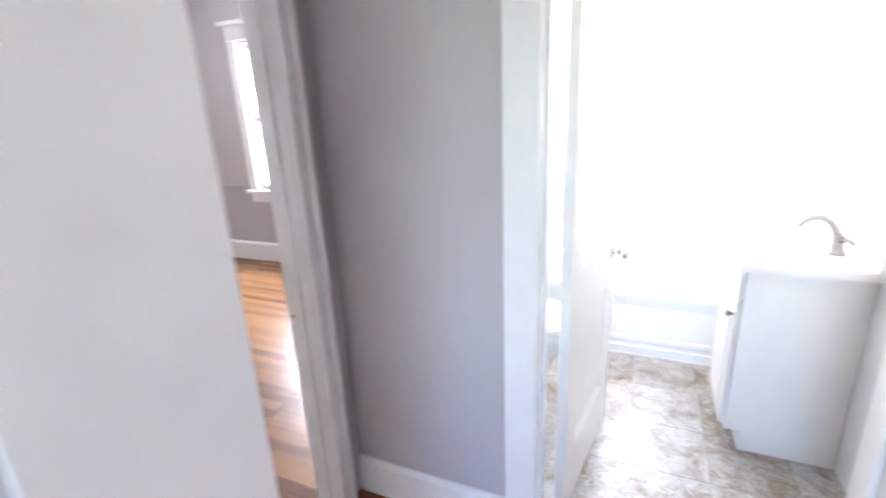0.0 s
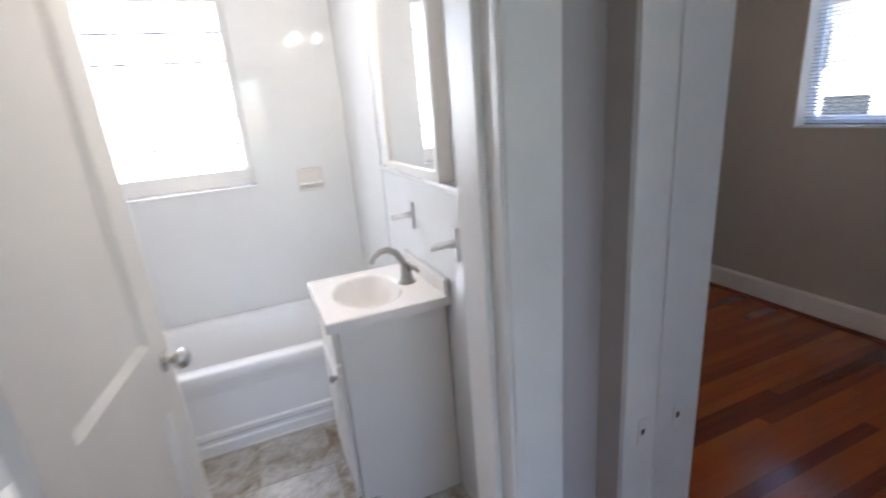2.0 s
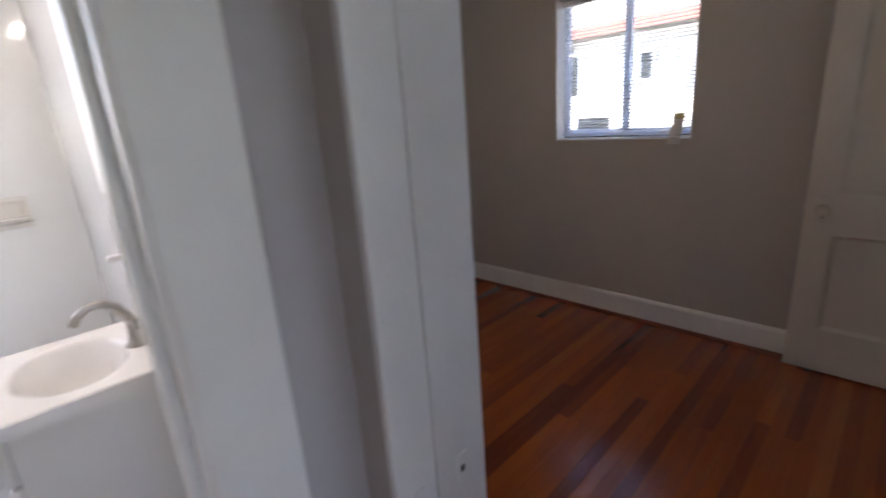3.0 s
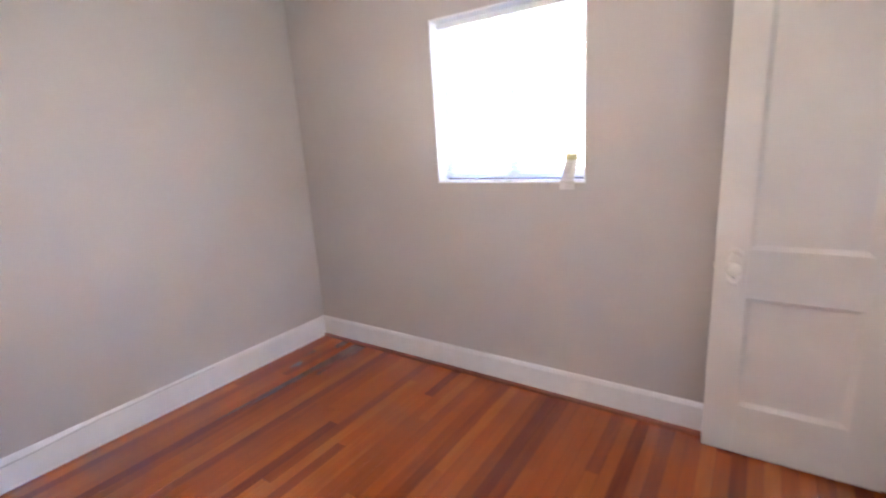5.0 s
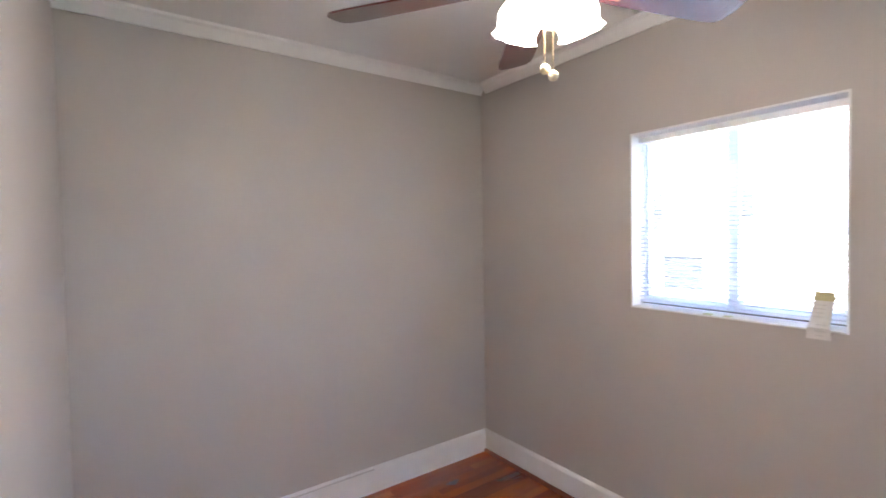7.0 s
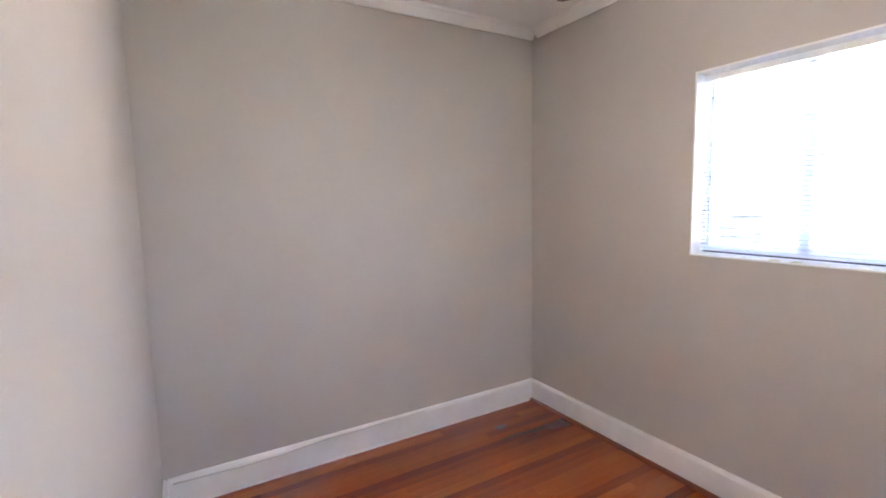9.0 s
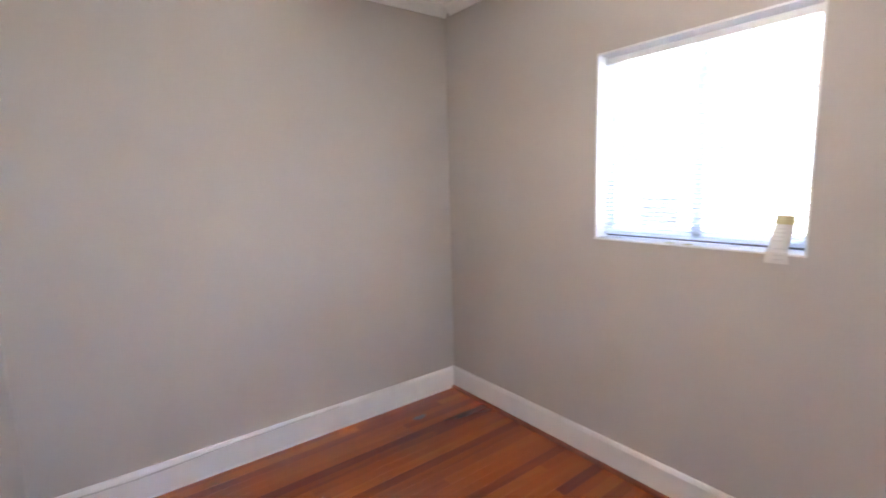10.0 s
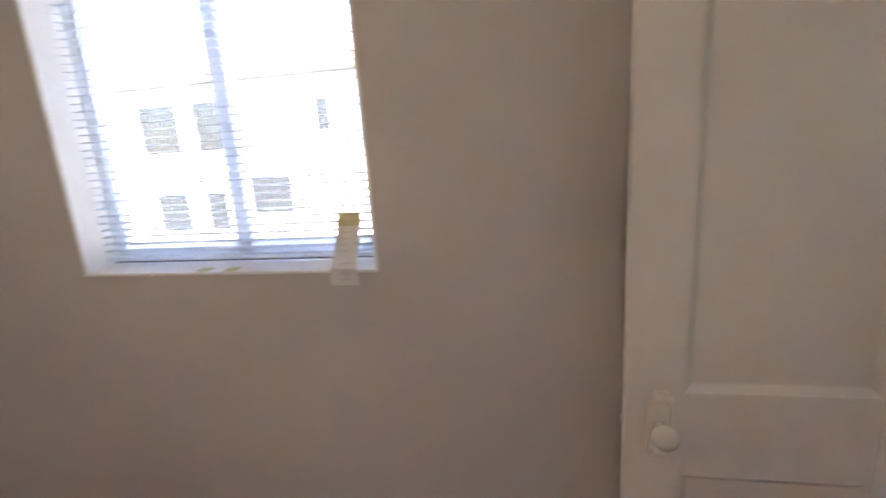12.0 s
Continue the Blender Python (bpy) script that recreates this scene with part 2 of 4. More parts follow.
def thing(name, at, label, category, group="", kind="", turn=0.0):
    ob = new(name)
    ob.matrix_basis = pose(*at, 0, 0, turn)
    ob.empty_display_size = 0.1
    return tagged(ob, label, category, group, kind)


def boxes(*spans, bevel=0.0, segs=2):
    """One bmesh of axis-aligned boxes, each (x0, x1, y0, y1, z0, z1), with rounded edges."""
    bm = bmesh.new()
    for x0, x1, y0, y1, z0, z1 in spans:
        m = Matrix.Translation(((x0 + x1) / 2, (y0 + y1) / 2, (z0 + z1) / 2)) @ Matrix.Diagonal((abs(x1 - x0), abs(y1 - y0), abs(z1 - z0), 1))
        bmesh.ops.create_cube(bm, size=1, matrix=m)
    if bevel:
        bmesh.ops.bevel(bm, geom=bm.edges[:], offset=bevel, segments=segs, profile=0.6, affect="EDGES", clamp_overlap=True)
    return bm


def lathe(profile, steps=32, at=(0, 0, 0), axis="z", wave=None):
    """A turned shape from (radius, height) pairs; wave(angle, i) scales the radius."""
    bm = bmesh.new()
    rings = []
    for i, (r, h) in enumerate(profile):
        ring = []
        for k in range(steps):
            a = 2 * math.pi * k / steps
            q = r * (wave(a, i) if wave else 1)
            p = (q * math.cos(a), q * math.sin(a), h)
            if axis == "x":
                p = (p[2], p[0], p[1])
            elif axis == "y":
                p = (p[0], p[2], p[1])
            ring.append(bm.verts.new(Vector(p) + Vector(at)))
        rings.append(ring)
    for a, b in zip(rings, rings[1:]):
        for k in range(steps):
            bm.faces.new((a[k], a[(k + 1) % steps], b[(k + 1) % steps], b[k]))
    for ring in (rings[0], rings[-1]):
        bm.faces.new(ring)
    bmesh.ops.remove_doubles(bm, verts=bm.verts[:], dist=1e-5)
    return bm


def tube(points, radius, steps=14, radii=None):
    """A round bar through points."""
    bm = bmesh.new()
    pts = [Vector(p) for p in points]
    rings = []
    for i, p in enumerate(pts):
        d = (pts[min(i + 1, len(pts) - 1)] - pts[max(i - 1, 0)]).normalized()
        u = d.orthogonal().normalized() if not rings else (u_last - d * u_last.dot(d)).normalized()
        u_last = u
        v = d.cross(u)
        r = radii[i] if radii else radius
        rings.append([bm.verts.new(p + r * (u * math.cos(2 * math.pi * k / steps) + v * math.sin(2 * math.pi * k / steps))) for k in range(steps)])
    for a, b in zip(rings, rings[1:]):
        for k in range(steps):
            bm.faces.new((a[k], a[(k + 1) % steps], b[(k + 1) % steps], b[k]))
    bm.faces.new(rings[0])
    bm.faces.new(rings[-1])
    return bm


def strip(profile, a, b, out):
    """A moulding of constant section from a to b (both at its foot on the wall): profile is (outwards, up) pairs."""
    bm = bmesh.new()
    a, b, out = Vector(a), Vector(b), Vector(out)
    ends = [[bm.verts.new(p + out * o + Vector((0, 0, u))) for o, u in profile] for p in (a, b)]
    n = len(profile)
    for k in range(n):
        bm.faces.new((ends[0][k], ends[0][(k + 1) % n], ends[1][(k + 1) % n], ends[1][k]))
    bm.faces.new(ends[0])
    bm.faces.new(ends[1])
    return bm


def setting(name, bm, material, label, category, parent=None):
    return tagged(part(name, bm, material, parent), label, category, kind="structure")


# ---- the shell ----
H = 2.585
setting("wall_bedroom_north", boxes((-2.31, 0.15, 0.0, 0.12, 0, H)), M_WALL, "greige painted plaster wall of the small bedroom", "wall")
setting("wall_bedroom_east", boxes((0, 0.15, -3.315, -2.008, 0, H), (0, 0.15, -4.32, -3.93, 0, H), (0, 0.15, -3.93, -3.315, 2.05, H), (0, 0.15, -1.155, 0.0, 0, H), (0, 0.15, -2.008, -1.155, 0, 1.165),
        (0, 0.15, -2.008, -1.155, 2.035, H)), M_WALL, "greige painted wall with a window opening", "wall")
# This wall's opening is out of view, added to let light onto the north wall.
setting("wall_bedroom_south", boxes((-2.31, -2.10, -4.32, -4.20, 0, H), (-1.22, 0.0, -4.32, -4.20, 0, H), (-2.10, -1.22, -4.32, -4.20, 0, 1.08), (-2.10, -1.22, -4.32, -4.20, 2.05, H)), M_WALL, "greige painted wall with a window opening", "wall")
setting("wall_bedroom_west", boxes((-2.49, -2.31, -4.32, -3.18, 0, H), (-2.49, -2.31, -3.18, -2.40, 2.06, H), (-2.51, -2.31, -2.40, -2.33, 0, H), (-2.49, -2.31, -2.33, -2.20, 0, H),
        (-2.53, -2.31, -2.20, 0.12, 0, H)), M_WALL, "greige painted wall between bedroom and bathroom", "wall")
setting("wall_bath_south", boxes((-4.40, -3.585, -2.33, -2.20, 0, H), (-2.69, -2.49, -2.33, -2.20, 0, H), (-3.585, -2.69, -2.33, -2.20, 2.06, H)),
        M_HALL, "grey painted hallway wall with the bathroom doorway", "wall")
setting("wall_hall_west", boxes((-4.40, -4.26, -3.35, -3.27, 0, H), (-4.36, -4.26, -3.27, -2.455, 2.06, H), (-4.36, -4.26, -2.455, -2.33, 0, H),
        (-4.40, -4.20, -2.20, 0.02, 0, H)), M_HALL, "grey painted hallway wall with a bedroom doorway", "wall")
setting("wall_hall_south", boxes((-4.26, -3.76, -3.41, -3.16, 0, H), (-2.70, -2.49, -3.41, -3.18, 0, H), (-3.76, -2.70, -3.41, -3.16, 2.06, H), bevel=0.004),
        M_CREAM, "cream painted wall end beside a cased opening", "wall")
# The opening in the passage's end wall is unseen, added for the hallway lamp.
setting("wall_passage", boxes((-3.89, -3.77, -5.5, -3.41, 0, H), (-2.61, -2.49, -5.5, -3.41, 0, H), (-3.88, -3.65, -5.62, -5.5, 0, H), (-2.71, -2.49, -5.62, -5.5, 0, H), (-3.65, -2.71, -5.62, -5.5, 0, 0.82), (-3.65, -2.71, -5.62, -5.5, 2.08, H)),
        M_HALL, "plain grey passage walls with an unseen opening added for light", "wall")
setting("wall_closet", boxes((0.15, 0.80, -3.37, -3.31, 0, H), (0.15, 0.80, -3.99, -3.93, 0, H), (0.80, 0.86, -3.99, -3.31, 0, H)), M_WALL, "plain closet walls", "wall")
setting("wall_bath_north", boxes((-4.40, -3.90, -0.25, -0.08, 0, H), (-3.07, -2.53, -0.25, -0.08, 0, H), (-3.90, -3.07, -0.25, -0.08, 0, 1.11),
        (-3.90, -3.07, -0.25, -0.08, 2.10, H)), M_TILE, "white glazed tile wall above the bathtub", "wall")
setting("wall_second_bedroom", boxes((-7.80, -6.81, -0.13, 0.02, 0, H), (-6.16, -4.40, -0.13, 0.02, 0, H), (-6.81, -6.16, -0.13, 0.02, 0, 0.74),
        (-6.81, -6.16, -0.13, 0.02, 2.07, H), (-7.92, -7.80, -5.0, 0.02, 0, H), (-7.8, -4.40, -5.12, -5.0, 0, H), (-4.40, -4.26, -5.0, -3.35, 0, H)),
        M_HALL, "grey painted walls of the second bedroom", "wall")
setting("lining_bath_east", boxes((-2.536, -2.53, -2.19, -0.25, 0, H)), M_BATH, "white painted bathroom wall", "wall")
setting("lining_bath_west", boxes((-4.20, -4.194, -2.19, -0.25, 0, H)), M_BATH, "white painted bathroom wall", "wall")
setting("lining_bath_south", boxes((-4.194, -3.60, -2.20, -2.194, 0, H), (-2.68, -2.536, -2.20, -2.194, 0, H), (-3.60, -2.68, -2.20, -2.194, 2.06, H)), M_BATH, "white painted bathroom wall", "wall")
setting("tile_surround", boxes((-2.549, -2.536, -0.93, -0.25, 0, 2.12)), M_TILE, "white glazed tile beside the bathtub", "tile wall")
setting("ceiling", boxes((-7.92, 0.86, -5.62, 0.12, H, H + 0.12)), M_CEIL, "flat white painted ceiling", "ceiling")
setting("subfloor", boxes((-7.92, 0.86, -5.62, 0.12, -0.15, -0.012)), M_SUB, "dark floor base under the boards", "floor")

# ground and the house next door, seen through the blinds
setting("ground", boxes((-60, 60, -60, 60, -0.75, -0.6)), M_GRASS, "lawn around the house", "ground")

# Added pale slab that bounces sunlight up through the bedroom window.
setting("driveway", boxes((0.4, 4.3, -14, 16, -0.6, -0.585)), M_CONCRETE, "pale concrete slab between the houses, added to bounce light indoors", "driveway")

# ---- trim ----
BASE = [(0, 0), (0.020, 0), (0.020, 0.006), (0.018, 0.010), (0.018, 0.134), (0.016, 0.140), (0.012, 0.149), (0.008, 0.154), (0, 0.154)]
QUARTER = [(0, 0), (0.020, 0), (0.0195, 0.006), (0.016, 0.013), (0.009, 0.018), (0, 0.019)]
CROWN = [(0, -0.065), (0.012, -0.065), (0.018, -0.055), (0.040, -0.022), (0.055, -0.012), (0.060, 0.0), (0, 0.0)]
for a, b, out in (((-2.292, 0, 0), (-0.018, 0, 0), (0, -1, 0)), ((0, -3.17, 0), (0, 0, 0), (-1, 0, 0)),
                  ((-2.31, -2.40, 0), (-2.31, 0, 0), (1, 0, 0)), ((-2.31, -4.20, 0), (0.0, -4.20, 0), (0, 1, 0))):
    setting("baseboard", strip(BASE, a, b, out), M_TRIM, "white painted wooden baseboard with a beaded top edge", "baseboard")
setting("shoe_moulding", strip(QUARTER, (-0.018, -3.17, 0), (-0.018, -0.018, 0), (-1, 0, 0)), M_SHOE, "red-brown stained shoe moulding along the baseboard", "moulding")
setting("baseboard", strip(BASE, (-4.26, -2.33, 0), (-3.665, -2.33, 0), (0, -1, 0)), M_TRIM, "white painted hallway baseboard", "baseboard")
setting("baseboard", strip([(o, u * 1.25) for o, u in BASE], (-7.80, -0.13, 0), (-4.40, -0.13, 0), (0, -1, 0)), M_TRIM, "tall white baseboard in the second bedroom", "baseboard")
setting("baseboard", strip([(o, u * 1.25) for o, u in BASE], (-7.80, -5.0, 0), (-7.80, -0.148, 0), (1, 0, 0)), M_TRIM, "tall white baseboard in the second bedroom", "baseboard")
for a, b, out in (((-2.31, 0, H), (0, 0, H), (0, -1, 0)), ((0, -4.20, H), (0, -0.06, H), (-1, 0, 0)),
                  ((-2.31, -4.20, H), (-2.31, -0.06, H), (1, 0, 0)), ((-2.25, -4.20, H), (-0.06, -4.20, H), (0, 1, 0))):
    setting("crown_moulding", strip(CROWN, a, b, out), M_TRIM, "white painted crown moulding under the ceiling", "moulding")


def cased(name, pieces, material, label):
    """A door frame: casing boards, jamb liners and stops, each a part."""
    top = thing(name, (0, 0, 0), label, "door frame", kind="structure")
    for pname, span, bev in pieces:
        part(pname, boxes(span, bevel=bev, segs=3), material, top)
    return top


cased("door_frame_bath", [
    ("casing", (-3.665, -3.567, -2.352, -2.33, 0, 2.045), 0.006), ("casing", (-2.726, -2.615, -2.352, -2.33, 0, 2.045), 0.006), ("back_band", (-2.732, -2.720, -2.345, -2.328, 0, 2.045), 0.003),
    ("head_casing", (-3.665, -2.615, -2.354, -2.33, 2.045, 2.15), 0.006),
    ("jamb", (-3.585, -3.567, -2.330, -2.19, 0, 2.04), 0.004), ("jamb", (-2.728, -2.69, -2.328, -2.19, 0, 2.04), 0.004), ("plinth_strip", (-2.722, -2.69, -2.19, -2.145, 0, 2.04), 0.004),
    ("head_jamb", (-3.585, -2.69, -2.330, -2.19, 2.04, 2.06), 0.004),
    ("door_stop", (-3.567, -3.553, -2.298, -2.262, 0, 2.04), 0.005), ("door_stop", (-2.742, -2.728, -2.290, -2.252, 0, 2.04), 0.004),
    ("casing", (-2.690, -2.610, -2.19, -2.15, 0, 2.045), 0.006), ("casing", (-3.665, -3.60, -2.20, -2.18, 0, 2.045), 0.006)],
    M_TRIM, "white painted bathroom door frame with flat casing boards")
cased("door_frame_bedroom", [
    ("head_casing", (-2.512, -2.49, -3.17, -2.336, 2.045, 2.15), 0.006),
    ("jamb", (-2.513, -2.310, -2.411, -2.396, 0, 2.04), 0.003), ("jamb", (-2.49, -2.312, -3.18, -3.165, 0, 2.04), 0.004),
    ("head_jamb", (-2.49, -2.312, -3.18, -2.40, 2.04, 2.06), 0.004),
    ("door_stop", (-2.432, -2.398, -2.4150, -2.411, 0, 2.04), 0.0012)],
    M_TRIM, "white painted bedroom door frame without a door leaf")
cased("door_frame_second_bedroom", [
    ("casing", (-4.26, -4.238, -2.478, -2.422, 0, 2.045), 0.006), ("back_band", (-4.236, -4.224, -2.440, -2.418, 0, 2.045), 0.004), ("head_casing", (-4.26, -4.236, -3.27, -2.41, 2.045, 2.15), 0.006),
    ("jamb", (-4.366, -4.26, -2.478, -2.455, 0, 2.04), 0.004), ("door_stop", (-4.33, -4.295, -2.488, -2.478, 0, 2.04), 0.003), ("jamb", (-4.402, -4.26, -3.27, -3.25, 0, 2.04), 0.004),
    ("head_jamb", (-4.366, -4.26, -3.27, -2.455, 2.04, 2.06), 0.004)],
    M_TRIM, "white painted door frame of the second bedroom")
cased("door_frame_closet", [
    ("casing", (-0.030, 0.0, -3.300, -3.172, 0, 2.065), 0.006), ("back_band", (-0.078, -0.030, -3.205, -3.170, 0, 2.065), 0.006),
    ("casing", (-0.030, 0.0, -4.045, -3.945, 0, 2.065), 0.006), ("head_casing", (-0.030, 0.0, -4.045, -3.172, 2.065, 2.17), 0.006),
    ("jamb", (-0.002, 0.15, -3.315, -3.300, 0, 2.05), 0.003), ("jamb", (-0.002, 0.15, -3.93, -3.915, 0, 2.05), 0.003)],
    M_DOOR, "cream painted closet door frame")

# painted-over strike plates on the jambs
def strike(at, label, normal_turn):
    top = thing("strike_plate", at, label, "strike plate", "painted strike plates", turn=normal_turn)
    part("plate", boxes((-0.012, 0.012, -0.0015, 0.0015, -0.03, 0.03), bevel=0.001), M_TRIM, top)
    part("bolt_hole", boxes((-0.005, 0.005, -0.0022, 0.0012, -0.007, 0.007), bevel=0.002), M_DARKMETAL, top, "dark bolt hole")
    return top


strike((-2.467, -2.4125, 0.793), "painted strike plate with a dark bolt hole on the door jamb", 0)
strike((-2.372, -2.4125, 0.800), "painted strike plate with a dark bolt hole on the door jamb", 0)
strike((-4.345, -2.4795, 0.80), "painted strike plate with a dark bolt hole on the door jamb", 0)


# ---- doors ----
def knob_set(top, x, z, side, metal, fancy, y0=0.0):
    """A round knob on a plate; side is -1 or 1, along local y."""
    s = side
    if fancy:
        bm = bmesh.new()
        w, h, c = 0.026, 0.078, 0.011
        pts = [(-w + c, -h), (w - c, -h), (w - c, -h + c), (w, -h + c), (w, h - c), (w - c, h - c), (w - c, h), (-w + c, h), (-w + c, h - c), (-w, h - c), (-w, -h + c), (-w + c, -h + c)]
        loops = []
        for k, d in ((1.0, 0.0), (1.0, 0.006), (0.90, 0.0095), (0.80, 0.0095), (0.70, 0.0045)):
            loops.append([bm.verts.new((x + px * k, y0 + s * d, z + pz * k)) for px, pz in pts])
        for a, b in zip(loops, loops[1:]):
            for i in range(12):
                bm.faces.new((a[i], a[(i + 1) % 12], b[(i + 1) % 12], b[i]))
        bm.faces.new(loops[-1])
        plate = part("escutcheon", bm, metal, top, "embossed back plate painted over")
        part("keyhole", boxes((x - 0.003, x + 0.003, y0 + s * 0.002, y0 + s * 0.0056, z - 0.046, z - 0.032), bevel=0.001), M_DARKMETAL, plate, "small dark keyhole")
    else:
        part("rose", lathe([(0.0, 0), (0.029, 0), (0.029, s * 0.004), (0.022, s * 0.007), (0.0, s * 0.007)], 28, (x, y0, z), "y"), metal, top, smooth=False)
    prof = [(0.0, 0.0), (0.012, 0.0), (0.011, 0.012), (0.010, 0.022), (0.017, 0.028), (0.026, 0.036), (0.0285, 0.046), (0.026, 0.056), (0.016, 0.063), (0.0, 0.065)]
    part("knob", lathe([(r, s * h) for r, h in prof], 28, (x, y0, z), "y"), metal if not fancy else M_IVORYP, top, smooth=True)


M_IVORYP = shade("ivory_knob_paint", (0.74, 0.69, 0.60), 0.25, var=0.02)


def panel_door(name, at, turn, width, material, label, knob_metal, fancy, thick=0.036, height=2.02, stile=0.115, rails=(0.235, 0.72, 0.915, 1.90), free_knob=0.07, front=-1):
    """A two-panel door leaf: hinge at local x 0, free edge at x = width; the shown face at local y 0, body behind it (positive y)."""
    top = thing(name, at, label, "door", turn=turn)
    z0 = 0.012
    b = 0.0025
    part("hinge_stile", boxes((0, stile, 0, thick, z0, height), bevel=b), material, top)
    part("lock_stile", boxes((width - stile, width, 0, thick, z0, height), bevel=b), material, top)
    part("bottom_rail", boxes((stile, width - stile, 0.0004, thick - 0.0004, z0, rails[0])), material, top)
    part("lock_rail", boxes((stile, width - stile, 0.0004, thick - 0.0004, rails[1], rails[2])), material, top)
    part("top_rail", boxes((stile, width - stile, 0.0004, thick - 0.0004, rails[3], height)), material, top)
    for lo, hi in ((rails[0], rails[1]), (rails[2], rails[3])):
        x0, x1 = stile, width - stile
        bm = bmesh.new()
        for s, y in ((1, 0.0), (-1, thick)):
            loops = []
            for inset, depth in ((0.0, 0.001), (0.003, 0.001), (0.005, 0.004), (0.019, 0.0145), (0.022, 0.015)):
                yy = y + s * depth
                loops.append([bm.verts.new(p) for p in ((x0 + inset, yy, lo + inset), (x1 - inset, yy, lo + inset), (x1 - inset, yy, hi - inset), (x0 + inset, yy, hi - inset))])
            for a, c in zip(loops, loops[1:]):
                for i in range(4):
                    bm.faces.new((a[i], a[(i + 1) % 4], c[(i + 1) % 4], c[i]))
            bm.faces.new(loops[-1])
        part("panel", bm, material, top)
    kx = width - free_knob
    knob_set(top, kx, rails[1] + 0.122, front, knob_metal, fancy, thick if front > 0 else 0.0)
    part("latch", boxes((width, width + 0.006, thick / 2 - 0.006, thick / 2 + 0.006, 0.83, 0.85), bevel=0.0015), knob_metal, top)
    for z in (0.22, 1.78):
        part("hinge", tube([(-0.004, 0.004, z), (-0.004, 0.004, z + 0.09)], 0.006, 10), material, top)
    return top


panel_door("closet_door", (-0.066, -3.165, 0.0), 90, 0.597, M_DOOR, "cream painted two-panel door opened flat against the wall", M_DOOR, True, front=1)
panel_door("bath_door", (-3.494, -2.192, 0.0), 82.0, 0.618, M_WHITE, "white painted two-panel bathroom door standing open", M_KNOB, False, free_knob=0.055)


# ---- windows ----
def slider_window():
    """Recessed sliding window in the east wall with white reveals."""
    top = thing("window_1", (0, 0, 0), "white vinyl sliding window set in a deep reveal", "window", kind="structure")
    y0, y1, z0, z1 = -2.008, -1.155, 1.165, 2.035
    e = 0.008
    part("reveal", boxes((-0.003, 0.148, y0, y0 + e, z0 + e, z1)), M_TRIM, top)
    part("reveal", boxes((-0.003, 0.148, y1 - e, y1, z0 + e, z1)), M_TRIM, top)
    part("reveal", boxes((-0.003, 0.148, y0 + e, y1 - e, z1 - e, z1)), M_TRIM, top)
    part("window_sill", boxes((-0.006, 0.148, y0, y1, z0, z0 + e), bevel=0.002), M_TRIM, top)
    a, b, c, d = y0 + e, y1 - e, z0 + e, z1 - e
    f = 0.010
    fr = part("window_frame", boxes((0.108, 0.146, a, a + f, c, d), (0.108, 0.146, b - f, b, c, d), (0.100, 0.146, a + f, b - f, c, c + 0.022), (0.108, 0.146, a + f, b - f, d - f, d), bevel=0.002), M_VFRAME, top)
    part("track", boxes((0.110, 0.114, a + f, b - f, c + 0.022, c + 0.034), (0.128, 0.132, a + f, b - f, c + 0.022, c + 0.034)), M_VFRAME, fr)
    part("weather_strip", boxes((0.0965, 0.0995, a, b, c + 0.004, c + 0.011)), M_DARKMETAL, fr, "dark rubber weather strip")
    mid = (a + b) / 2
    for lo, hi, x in ((a + f, mid + 0.021, 0.118), (mid - 0.021, b - f, 0.136)):
        s = 0.018
        z_lo, z_hi = c + 0.026, d - f
        sash = part("sash", boxes((x - 0.008, x + 0.008, lo, lo + (s if lo < mid - 0.1 else 0.042), z_lo, z_hi), (x - 0.008, x + 0.008, hi - (s if hi > mid + 0.1 else 0.042), hi, z_lo, z_hi), (x - 0.008, x + 0.008, lo + s, hi - s, z_lo, z_lo + 0.03), (x - 0.008, x + 0.008, lo + s, hi - s, z_hi - s, z_hi), bevel=0.002), M_VFRAME, top)
        pane = part("pane", boxes((x - 0.002, x + 0.002, lo + s, hi - s, z_lo + s, z_hi - s)), M_GLASS, sash)
        pane.visible_shadow = False


slider_window()


